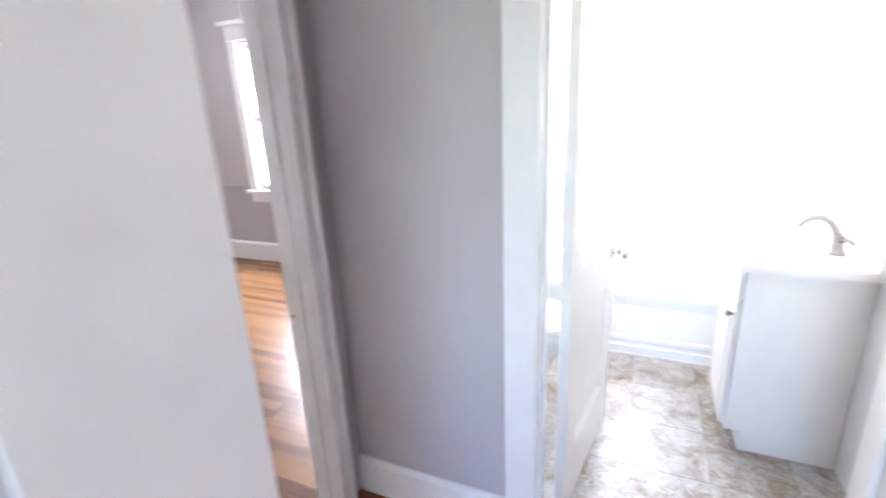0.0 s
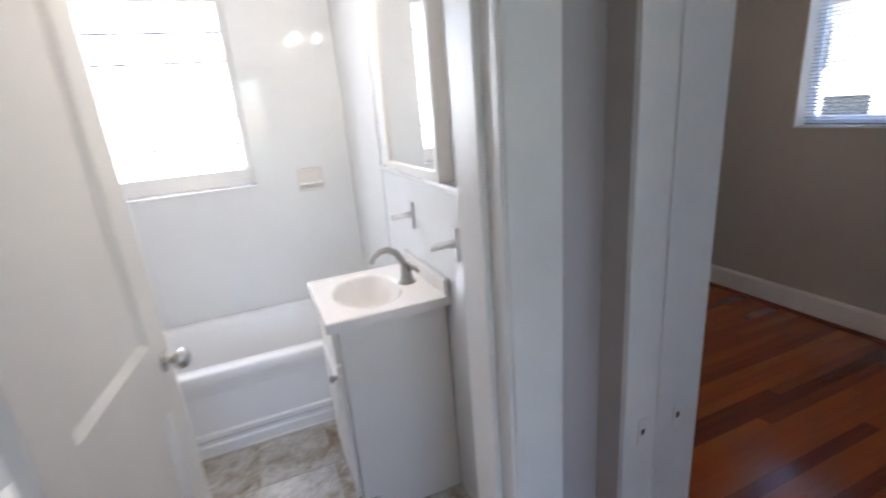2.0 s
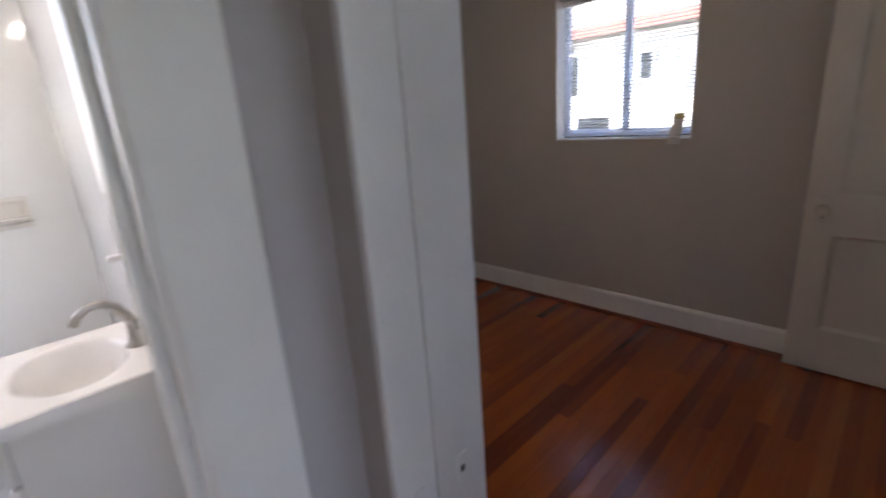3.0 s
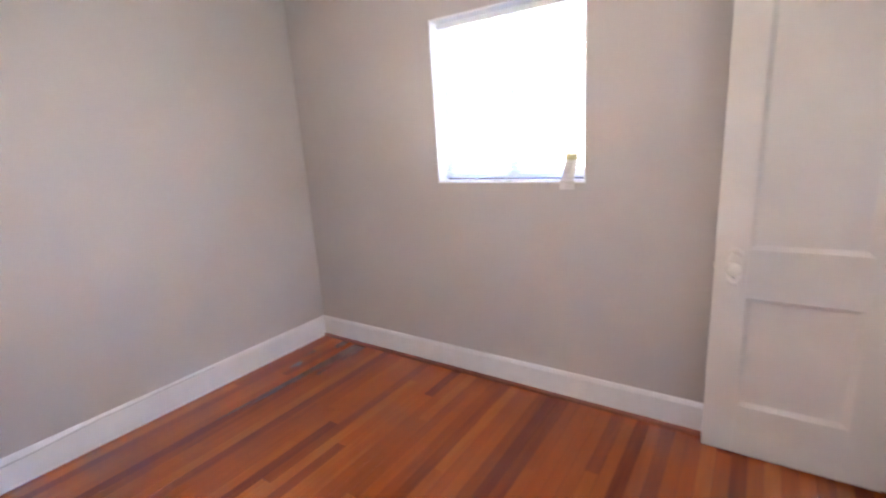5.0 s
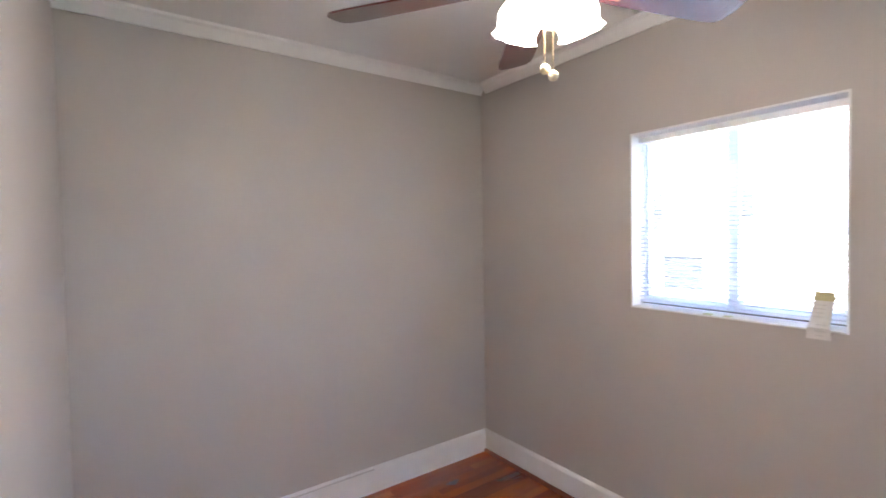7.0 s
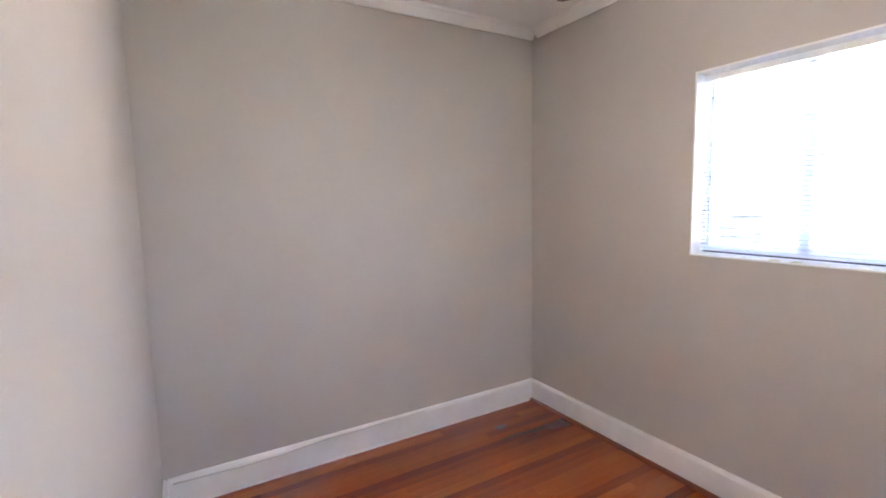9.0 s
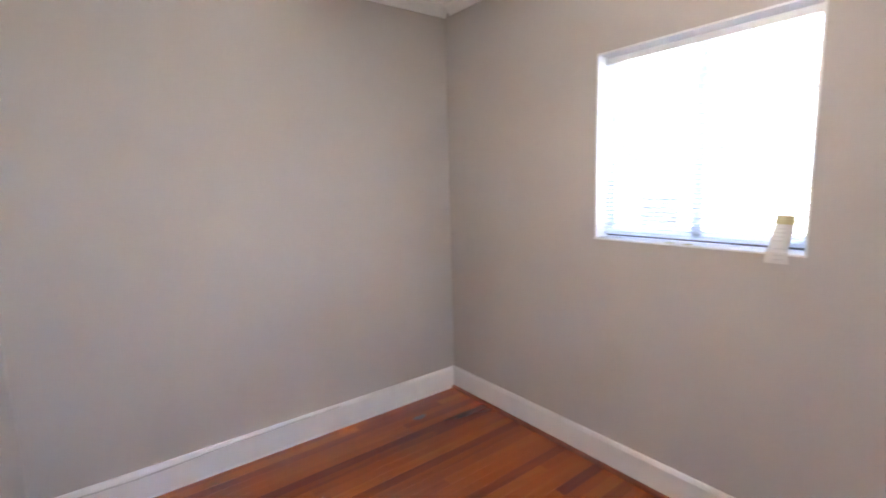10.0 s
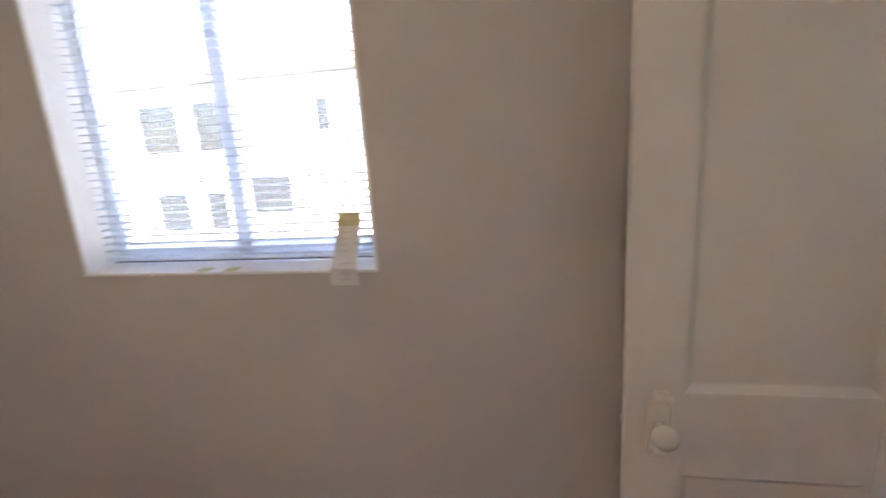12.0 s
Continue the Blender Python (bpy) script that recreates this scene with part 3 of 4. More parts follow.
def mini_blind():
    top = thing("mini_blind", (0.080, -1.5815, 2.0), "lowered white mini blind with open slats", "window blind")
    half = 0.419
    part("headrail", boxes((-0.02, 0.02, -half - 0.008, half + 0.008, -0.008, 0.020), bevel=0.003), M_TRIM, top)
    part("bottom_rail", boxes((-0.012, 0.012, -half, half, -0.812, -0.800), bevel=0.003), M_SLAT, top)
    bm = bmesh.new()
    prof = [(-0.012, -0.0012), (-0.006, 0.0006), (0.0, 0.0012), (0.006, 0.0006), (0.012, -0.0012)]
    rows = [[[bm.verts.new((x, y, z + dz)) for x, z in prof] for dz in (0.0, 0.0006)] for y in (-half, half)]
    for k in range(4):
        for q in (0, 1):
            bm.faces.new((rows[0][q][k], rows[0][q][k + 1], rows[1][q][k + 1], rows[1][q][k]))
    for side in (0, 4):
        bm.faces.new((rows[0][0][side], rows[1][0][side], rows[1][1][side], rows[0][1][side]))
    for e_ in (0, 1):
        bm.faces.new(rows[e_][0] + rows[e_][1][::-1])
    me = mesh_of("slat", bm, M_SLAT, True)
    n = 38
    for i in range(n):
        ob = new("slat", me)
        ob.parent = top
        ob.matrix_basis = pose(0, 0, -0.012 - 0.0205 * (i + 0.5), 0, -8 + random.uniform(-1.5, 1.5), random.uniform(-0.15, 0.15))
    for y in (-0.30, 0.0, 0.30):
        part("ladder_cord", tube([(-0.0125, y, -0.005), (-0.0125, y, -0.805)], 0.0006, 6), M_SLAT, top)
    part("tilt_wand", tube([(-0.022, 0.33, -0.01), (-0.024, 0.335, -0.40)], 0.003, 8), M_GLASSROD, top, "clear plastic tilt wand")


M_GLASSROD = shade("clear_plastic", (0.75, 0.78, 0.8), 0.15, var=0.02)
mini_blind()


def paper_tag():
    """A folded paper strip taped to the blind and hanging over the sill."""
    top = thing("paper_tag", (0, -1.922, 1.165), "white paper strip taped to the window and hanging over the sill", "paper tag")
    path = [(0.060, 0.140, 0.028), (0.058, 0.122, 0.031), (0.050, 0.10, 0.031), (0.036, 0.07, 0.031), (0.012, 0.035, 0.032), (-0.012, 0.013, 0.035), (-0.0150, -0.006, 0.037), (-0.0165, -0.028, 0.038)]

    def sheet(rows, thick):
        bm = bmesh.new()
        grid = []
        for x, z, w in rows:
            line = []
            for k in range(7):
                u = k / 3 - 1
                bow = 0.003 * (1 - u * u) + 0.0012 * math.sin(5 * u + 40 * z)
                line.append([bm.verts.new((x - bow - d, u * w + 0.002 * math.sin(30 * z), z)) for d in (0, thick)])
            grid.append(line)
        for a, b in zip(grid, grid[1:]):
            for k in range(6):
                for q in (0, 1):
                    bm.faces.new((a[k][q], a[k + 1][q], b[k + 1][q], b[k][q]))
            for k in (0, 6):
                bm.faces.new((a[k][0], a[k][1], b[k][1], b[k][0]))
        for g in (grid[0], grid[-1]):
            for k in range(6):
                bm.faces.new((g[k][0], g[k + 1][0], g[k + 1][1], g[k][1]))
        return bm

    part("paper", sheet(path, 0.0012), M_PAPER, top)
    for z, w in ((0.092, 0.022), (0.078, 0.024), (0.064, 0.020), (0.050, 0.024), (0.024, 0.026), (0.002, 0.024), (-0.014, 0.018)):
        line = [(np.interp(-q, [-r[1] for r in path], [r[0] for r in path]) - 0.0014, q, w) for q in (z + 0.0016, z - 0.0016)]
        part("print_line", sheet(line, 0.0004), M_PRINT, top, "faint grey printed line")
    part("tape", sheet([(x - 0.0016, z + 0.001, w + 0.002) for x, z, w in path[:2]] + [(0.0505, 0.108, 0.0325)], 0.0008), M_TAPE, top, "yellowed tape at the top")


paper_tag()
for y, w in ((-1.52, 0.018), (-1.60, 0.016)):
    tagged(part("tape_scrap", boxes((-0.0045, 0.03, y - w, y + w, 1.1735, 1.1755), bevel=0.0006), M_TAPE), "scrap of yellow tape on the window sill", "tape", "tape scraps on the sill")


# Unseen window, added so that daylight from the south brightens the north wall.
def added_south_window():
    top = thing("added_window", (0, 0, 0), "plain white window, unseen, added to light the north wall", "window", kind="structure")
    x0, x1, z0, z1 = -2.10, -1.22, 1.08, 2.05
    f = 0.04
    part("window_frame", boxes((x0, x0 + f, -4.30, -4.22, z0, z1), (x1 - f, x1, -4.30, -4.22, z0, z1), (x0 + f, x1 - f, -4.30, -4.22, z0, z0 + f), (x0 + f, x1 - f, -4.30, -4.22, z1 - f, z1), bevel=0.003), M_TRIM, top)
    pane = part("pane", boxes((x0 + f, x1 - f, -4.247, -4.243, z0 + f, z1 - f)), M_GLASS, top)
    pane.visible_shadow = False


added_south_window()


def bath_window():
    top = thing("window_2", (0, 0, 0), "white bathroom window with frosted glass louvres", "window", kind="structure")
    x0, x1, z0, z1 = -3.90, -3.07, 1.11, 2.10
    part("window_sill", boxes((x0, x1, -0.256, -0.085, z0, z0 + 0.014), bevel=0.004), M_ENAMEL, top)
    part("reveal", boxes((x0, x0 + 0.008, -0.252, -0.085, z0 + 0.014, z1)), M_ENAMEL, top)
    part("reveal", boxes((x1 - 0.008, x1, -0.252, -0.085, z0 + 0.014, z1)), M_ENAMEL, top)
    part("reveal", boxes((x0 + 0.008, x1 - 0.008, -0.252, -0.085, z1 - 0.008, z1)), M_ENAMEL, top)
    a, b, c, d = x0 + 0.008, x1 - 0.008, z0 + 0.014, z1 - 0.008
    part("window_frame", boxes((a, a + 0.035, -0.15, -0.09, c, d), (b - 0.035, b, -0.15, -0.09, c, d), (a + 0.035, b - 0.035, -0.155, -0.09, c, c + 0.085), (a + 0.035, b - 0.035, -0.15, -0.09, d - 0.035, d), bevel=0.003), M_WHITE, top)
    n = 6
    lo, hi = c + 0.085, d - 0.035
    step = (hi - lo) / n
    me = mesh_of("pane", boxes((a + 0.038, b - 0.038, -0.0025, 0.0025, -step / 2 - 0.004, step / 2 + 0.004)), M_FROST)
    clip = mesh_of("louvre_clip", boxes((-0.006, 0.006, -0.012, 0.010, -0.008, 0.008), bevel=0.002), M_NICKEL)
    for i in range(n):
        ob = new("pane", me)
        ob.parent = top
        ob.matrix_basis = pose(0, -0.118, lo + step * (i + 0.5), -7, 0, 0)
        ob.visible_shadow = False
        if i:
            part("louvre_bar", boxes((a + 0.035, b - 0.035, -0.140, -0.130, lo + step * i - 0.004, lo + step * i + 0.004)), M_DARKMETAL, top)
        for x in (a + 0.040, b - 0.040):
            c_ob = new("louvre_clip", clip)
            c_ob.parent = top
            c_ob.matrix_basis = pose(x, -0.128, lo + step * i + 0.004)


M_FROST = glass("frosted_louvre_glass", (0.97, 0.99, 1.0), 0.12)
bath_window()


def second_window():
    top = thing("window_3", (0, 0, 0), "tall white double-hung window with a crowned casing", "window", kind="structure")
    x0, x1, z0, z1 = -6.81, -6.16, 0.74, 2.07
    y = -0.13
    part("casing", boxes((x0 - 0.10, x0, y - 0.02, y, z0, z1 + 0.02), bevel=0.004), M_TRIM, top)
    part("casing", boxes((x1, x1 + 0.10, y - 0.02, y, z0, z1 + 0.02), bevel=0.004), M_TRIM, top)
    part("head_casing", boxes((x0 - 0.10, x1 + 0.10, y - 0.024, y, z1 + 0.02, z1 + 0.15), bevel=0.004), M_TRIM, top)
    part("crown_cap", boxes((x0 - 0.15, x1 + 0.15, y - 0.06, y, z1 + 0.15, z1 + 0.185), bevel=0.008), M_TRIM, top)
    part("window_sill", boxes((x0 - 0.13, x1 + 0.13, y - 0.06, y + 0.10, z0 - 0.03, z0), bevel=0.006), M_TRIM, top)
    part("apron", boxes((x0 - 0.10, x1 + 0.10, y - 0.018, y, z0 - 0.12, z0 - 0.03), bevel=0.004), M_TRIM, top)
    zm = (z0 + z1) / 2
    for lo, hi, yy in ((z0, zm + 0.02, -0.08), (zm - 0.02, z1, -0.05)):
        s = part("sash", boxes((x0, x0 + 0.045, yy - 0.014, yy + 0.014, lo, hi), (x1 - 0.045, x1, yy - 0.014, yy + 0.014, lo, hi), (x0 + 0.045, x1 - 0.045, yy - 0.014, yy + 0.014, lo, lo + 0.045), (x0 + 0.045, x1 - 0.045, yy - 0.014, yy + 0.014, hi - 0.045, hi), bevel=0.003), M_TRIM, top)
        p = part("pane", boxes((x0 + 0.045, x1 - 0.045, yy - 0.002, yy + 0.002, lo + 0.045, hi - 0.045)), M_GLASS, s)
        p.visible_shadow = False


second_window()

# picture rail line in the second bedroom
setting("chair_rail", strip([(0, 0), (0.012, 0.004), (0.016, 0.018), (0.010, 0.03), (0, 0.034)], (-7.80, -0.13, 0.755), (-7.02, -0.13, 0.755), (0, -1, 0)), M_HALL, "painted chair rail on the bedroom wall", "moulding")


# ---- bathroom ----
def rounded(cx, cy, hx, hy, r, z, n=6):
    """A closed loop: rectangle of half sizes hx, hy with corner radius r."""
    pts = []
    for q, (sx, sy) in enumerate(((1, 1), (-1, 1), (-1, -1), (1, -1))):
        for k in range(n + 1):
            a = math.pi / 2 * (q + k / n)
            pts.append((cx + sx * (hx - r) + r * math.cos(a), cy + sy * (hy - r) + r * math.sin(a), z))
    return pts


def skin(loops, cap_first=True, cap_last=True):
    bm = bmesh.new()
    rings = [[bm.verts.new(p) for p in loop] for loop in loops]
    n = len(rings[0])
    for a, b in zip(rings, rings[1:]):
        for k in range(n):
            bm.faces.new((a[k], a[(k + 1) % n], b[(k + 1) % n], b[k]))
    if cap_first:
        bm.faces.new(rings[0])
    if cap_last:
        bm.faces.new(rings[-1])
    return bm


def bathtub():
    top = thing("bathtub", (-3.365, -0.59, 0), "white enamel bathtub with a ribbed apron", "bathtub")
    hx, hy, rim = 0.832, 0.338, 0.415
    loops = [rounded(0, 0, hx, hy, 0.012, rim - 0.05), rounded(0, 0, hx, hy, 0.012, rim - 0.012), rounded(0, 0, hx - 0.006, hy - 0.006, 0.014, rim - 0.002), rounded(0, 0, hx - 0.016, hy - 0.016, 0.02, rim),
             rounded(0, 0.005, hx - 0.075, hy - 0.065, 0.12, rim), rounded(0, 0.005, hx - 0.088, hy - 0.078, 0.13, rim - 0.008), rounded(0, 0.005, hx - 0.10, hy - 0.088, 0.13, rim - 0.04),
             rounded(0, 0.005, hx - 0.14, hy - 0.115, 0.13, 0.16), rounded(0, 0.005, hx - 0.18, hy - 0.15, 0.13, 0.09), rounded(0, 0.005, hx - 0.26, hy - 0.21, 0.10, 0.075)]
    part("basin", skin(loops, cap_first=False), M_ENAMEL, top, smooth=True)
    prof = [(0.0, 0.0), (-0.012, 0.0), (-0.012, 0.052), (-0.004, 0.060), (-0.004, 0.078), (-0.012, 0.086), (-0.012, 0.110), (-0.004, 0.120), (0.002, 0.30), (-0.004, 0.345), (-0.006, 0.372), (0.03, 0.372), (0.03, 0.0)]
    bm = bmesh.new()
    ends = [[bm.verts.new((x, -hy + 0.012 + y, z)) for y, z in prof] for x in (-hx, hx)]
    n = len(prof)
    for k in range(n):
        bm.faces.new((ends[0][k], ends[0][(k + 1) % n], ends[1][(k + 1) % n], ends[1][k]))
    bm.faces.new(ends[0])
    bm.faces.new(ends[1])
    part("apron", bm, M_ENAMEL, top)
    part("drain", lathe([(0.0, 0.0), (0.03, 0.0), (0.03, 0.004), (0.022, 0.006), (0.0, 0.004)], 24, (0.5, 0.005, 0.075)), M_NICKEL, top, "chrome drain")
    part("caulk_line", tube([(-hx, -hy - 0.002, 0.004), (hx, -hy - 0.002, 0.004)], 0.005, 8), M_WHITE, top)


bathtub()


def vanity():
    top = thing("vanity_cabinet", (-2.55, -1.415, 0), "small white bathroom vanity cabinet standing against the tiled wall", "cabinet")
    w = 0.185
    part("side_panel", boxes((-0.385, 0, -w, -w + 0.016, 0.0905, 0.80), (-0.327, 0, -w, -w + 0.016, 0, 0.0905)), M_WHITE, top)
    part("side_panel", boxes((-0.385, 0, w - 0.016, w, 0.0905, 0.80), (-0.327, 0, w - 0.016, w, 0, 0.0905)), M_WHITE, top)
    part("face_frame", boxes((-0.385, -0.37, -w + 0.016, w - 0.016, 0.0905, 0.80)), M_WHITE, top)
    part("back_panel", boxes((-0.012, 0, -w + 0.016, w - 0.016, 0.0905, 0.80)), M_WHITE, top)
    part("toe_kick", boxes((-0.327, -0.311, -w + 0.016, w - 0.016, 0, 0.0905)), M_WHITE, top)
    door = part("door", boxes((-0.405, -0.387, -w + 0.008, w - 0.008, 0.11, 0.655), bevel=0.004), M_WHITE, top)
    part("raised_panel", boxes((-0.411, -0.404, -w + 0.06, w - 0.06, 0.165, 0.60), bevel=0.003), M_WHITE, door)
    part("knob", lathe([(0.0, 0.0), (0.006, 0.0), (0.006, -0.012), (0.014, -0.018), (0.014, -0.024), (0.0, -0.029)], 20, (-0.405, -w + 0.035, 0.60), "x"), M_NICKEL, door, "nickel knob", smooth=True)
    part("hinge", boxes((-0.409, -0.395, -w + 0.0, -w + 0.009, 0.58, 0.62), bevel=0.002), M_WHITE, door)
    part("drawer_front", boxes((-0.405, -0.387, -w + 0.008, w - 0.008, 0.665, 0.785), bevel=0.004), M_WHITE, top)


vanity()


def vanity_top():
    top = thing("bathroom_sink", (-2.55, -1.42, 0.80), "white cultured marble sink top with an oval basin on the vanity", "sink")
    x0, x1, y0, y1 = -0.424, 0.0, -0.220, 0.220
    cx, cy, rx, ry = -0.235, 0.0, 0.125, 0.165
    n = 48
    bm = bmesh.new()

    def square(t, z, grow=0.0):
        c, s = math.cos(t), math.sin(t)
        k = min((x1 + grow - cx) / c if c > 1e-6 else 1e9, (x0 - grow - cx) / c if c < -1e-6 else 1e9, (y1 + grow - cy) / s if s > 1e-6 else 1e9, (y0 - grow - cy) / s if s < -1e-6 else 1e9)
        return (cx + k * c, cy + k * s, z)

    angles = [2 * math.pi * k / n for k in range(n)] + [math.atan2(y - cy, x - cx) % (2 * math.pi) for x in (x0, x1) for y in (y0, y1)]
    angles = sorted(angles)
    loops = [[square(t, 0.0) for t in angles], [square(t, 0.032) for t in angles], [square(t, 0.036, -0.004) for t in angles]]
    for f_, z in ((1.06, 0.036), (1.0, 0.033), (0.95, 0.022), (0.86, -0.01), (0.70, -0.05), (0.45, -0.085), (0.15, -0.095)):
        loops.append([(cx + f_ * rx * math.cos(t), cy + f_ * ry * math.sin(t), z) for t in angles])
    ob = part("basin_top", skin(loops, cap_first=False), M_MARBLE, top, smooth=False)
    for p in ob.data.polygons:
        p.use_smooth = abs(p.normal.z) < 0.999 and p.center.z < 0.034 and (p.center.x - cx) ** 2 / rx**2 + (p.center.y - cy) ** 2 / ry**2 < 1.2
    part("backsplash", boxes((-0.020, -0.002, y0, y1, 0.036, 0.095), bevel=0.004), M_MARBLE, top)
    part("drain", lathe([(0.0, 0.0), (0.022, 0.0), (0.022, 0.003), (0.0, 0.004)], 20, (cx, cy, -0.094)), M_NICKEL, top, "nickel drain")


vanity_top()


def faucet():
    top = thing("faucet", (-2.632, -1.43, 0.836), "brushed nickel single-lever faucet with an arched spout", "faucet")
    part("base", lathe([(0.0, 0), (0.034, 0), (0.034, 0.004), (0.026, 0.010), (0.021, 0.03), (0.019, 0.06), (0.0175, 0.075), (0.0, 0.08)], 28), M_NICKEL, top, smooth=True)
    arc = [(0.0, 0, 0.055), (-0.012, 0, 0.09), (-0.032, 0, 0.12), (-0.062, 0, 0.138), (-0.092, 0, 0.135), (-0.116, 0, 0.118), (-0.128, 0, 0.098)]
    part("spout", tube(arc, 0.011, 16, [0.015, 0.0135, 0.0125, 0.0118, 0.011, 0.0105, 0.0105]), M_NICKEL, top, smooth=True)
    part("lever", tube([(0.004, -0.004, 0.05), (0.016, -0.022, 0.062), (0.024, -0.045, 0.060), (0.028, -0.062, 0.052)], 0.008, 12, [0.014, 0.011, 0.008, 0.006]), M_NICKEL, top, smooth=True)


faucet()


def medicine_cabinet():
    top = thing("medicine_cabinet", (-2.536, -1.445, 1.235), "white framed mirrored medicine cabinet on the wall", "mirror cabinet")
    w, h, d = 0.272, 0.72, 0.036
    part("body", boxes((-d, 0, -w, w, 0, h), bevel=0.003), M_WHITE, top)
    for y0, y1 in ((-w, w),):
        f = 0.032
        fr = part("frame", boxes((-d - 0.014, -d, y0, y0 + f, 0, h), (-d - 0.014, -d, y1 - f, y1, 0, h), (-d - 0.014, -d, y0 + f, y1 - f, 0, f), (-d - 0.014, -d, y0 + f, y1 - f, h - f, h), bevel=0.003), M_WHITE, top)
        part("mirror", boxes((-d - 0.006, -d - 0.002, y0 + f, y1 - f, f, h - f)), M_MIRROR, fr, "silvered mirror glass")


medicine_cabinet()

# tiled lower wall behind the vanity with a rounded cap
setting("tile_wainscot", boxes((-2.546, -2.53, -2.18, -0.93, 0, 1.20)), M_TILE, "white glazed tile wainscot behind the vanity", "tile wall")
setting("tile_cap", strip([(0, 0), (0.020, 0.0), (0.022, 0.008), (0.020, 0.018), (0.012, 0.024), (0, 0.024)], (-2.53, -2.18, 1.20), (-2.53, -0.93, 1.20), (-1, 0, 0)), M_ENAMEL, "rounded white tile cap", "tile trim")


def holder(y, z, reach):
    top = thing("ceramic_holder", (-2.546, y, z), "white ceramic wall holder with a projecting arm", "towel holder", "ceramic holders above the sink")
    part("plate", boxes((-0.010, 0, -0.022, 0.022, -0.055, 0.055), bevel=0.006), M_ENAMEL, top)
    part("arm", tube([(-0.008, 0, 0.0), (-0.03, 0, 0.002), (-reach, 0, 0.0), (-reach - 0.006, 0, 0.0)], 0.011, 12, [0.015, 0.011, 0.011, 0.006]), M_ENAMEL, top, smooth=True)


holder(-1.31, 1.06, 0.085)
holder(-1.72, 1.04, 0.085)


def soap_dish():
    top = thing("soap_dish", (-2.785, -0.25, 1.12), "cream ceramic soap dish set into the tiled wall", "soap dish")
    part("frame", boxes((-0.07, 0.07, -0.012, 0, 0.045, 0.065), (-0.07, 0.07, -0.012, 0, -0.065, -0.045), (-0.07, -0.052, -0.012, 0, -0.045, 0.045), (0.052, 0.07, -0.012, 0, -0.045, 0.045), bevel=0.004), M_CREAMTILE, top)
    part("back", boxes((-0.052, 0.052, -0.002, 0, -0.045, 0.045)), M_CREAMTILE, top)
    part("tray", boxes((-0.060, 0.060, -0.045, 0, -0.030, -0.018), bevel=0.004), M_CREAMTILE, top)


M_CREAMTILE = shade("cream_glaze", (0.78, 0.75, 0.71), 0.15, var=0.03)
soap_dish()


def vanity_light():
    top = thing("vanity_light", (-2.53, -1.36, 2.02), "lit bathroom vanity light bar with bare bulbs", "wall lamp")
    part("bar", boxes((-0.03, 0, -0.24, 0.24, -0.045, 0.045), bevel=0.006), M_NICKEL, top)
    for y in (-0.13, 0.13):
        part("socket", lathe([(0.0, 0), (0.022, 0), (0.022, -0.03), (0.0, -0.03)], 20, (-0.03, y, 0), "x"), M_NICKEL, top)
        part("bulb", lathe([(0.010, 0), (0.013, -0.010), (0.020, -0.026), (0.022, -0.040), (0.018, -0.056), (0.009, -0.068), (0.0, -0.071)], 24, (-0.06, y, 0), "x"), M_BULB, top, "glowing bulb", smooth=True)


vanity_light()


def toilet():
    top = thing("toilet", (-4.19, -1.42, 0), "white porcelain toilet with a closed lid", "toilet")
    part("tank", skin([rounded(0.10, 0, 0.085, 0.20, 0.03, 0.37), rounded(0.10, 0, 0.092, 0.215, 0.03, 0.45), rounded(0.10, 0, 0.095, 0.22, 0.03, 0.72)]), M_ENAMEL, top, smooth=False)
    part("tank_lid", skin([rounded(0.10, 0, 0.102, 0.23, 0.03, 0.72), rounded(0.10, 0, 0.105, 0.235, 0.03, 0.735), rounded(0.10, 0, 0.10, 0.23, 0.03, 0.755)]), M_ENAMEL, top)
    oval = lambda cx, rx, ry, z: [(cx + rx * math.cos(2 * math.pi * k / 32), ry * math.sin(2 * math.pi * k / 32), z) for k in range(32)]
    part("bowl", skin([oval(0.34, 0.14, 0.10, 0.0), oval(0.34, 0.13, 0.095, 0.08), oval(0.37, 0.15, 0.11, 0.2), oval(0.41, 0.22, 0.17, 0.33), oval(0.42, 0.235, 0.18, 0.385)]), M_ENAMEL, top, smooth=True)
    part("seat_lid", skin([oval(0.42, 0.235, 0.182, 0.388), oval(0.42, 0.245, 0.19, 0.395), oval(0.42, 0.245, 0.19, 0.415), oval(0.42, 0.23, 0.176, 0.425)]), M_WHITE, top)
    part("flush_lever", tube([(0.198, 0.16, 0.66), (0.21, 0.16, 0.66), (0.212, 0.10, 0.65)], 0.006, 10), M_NICKEL, top)


toilet()

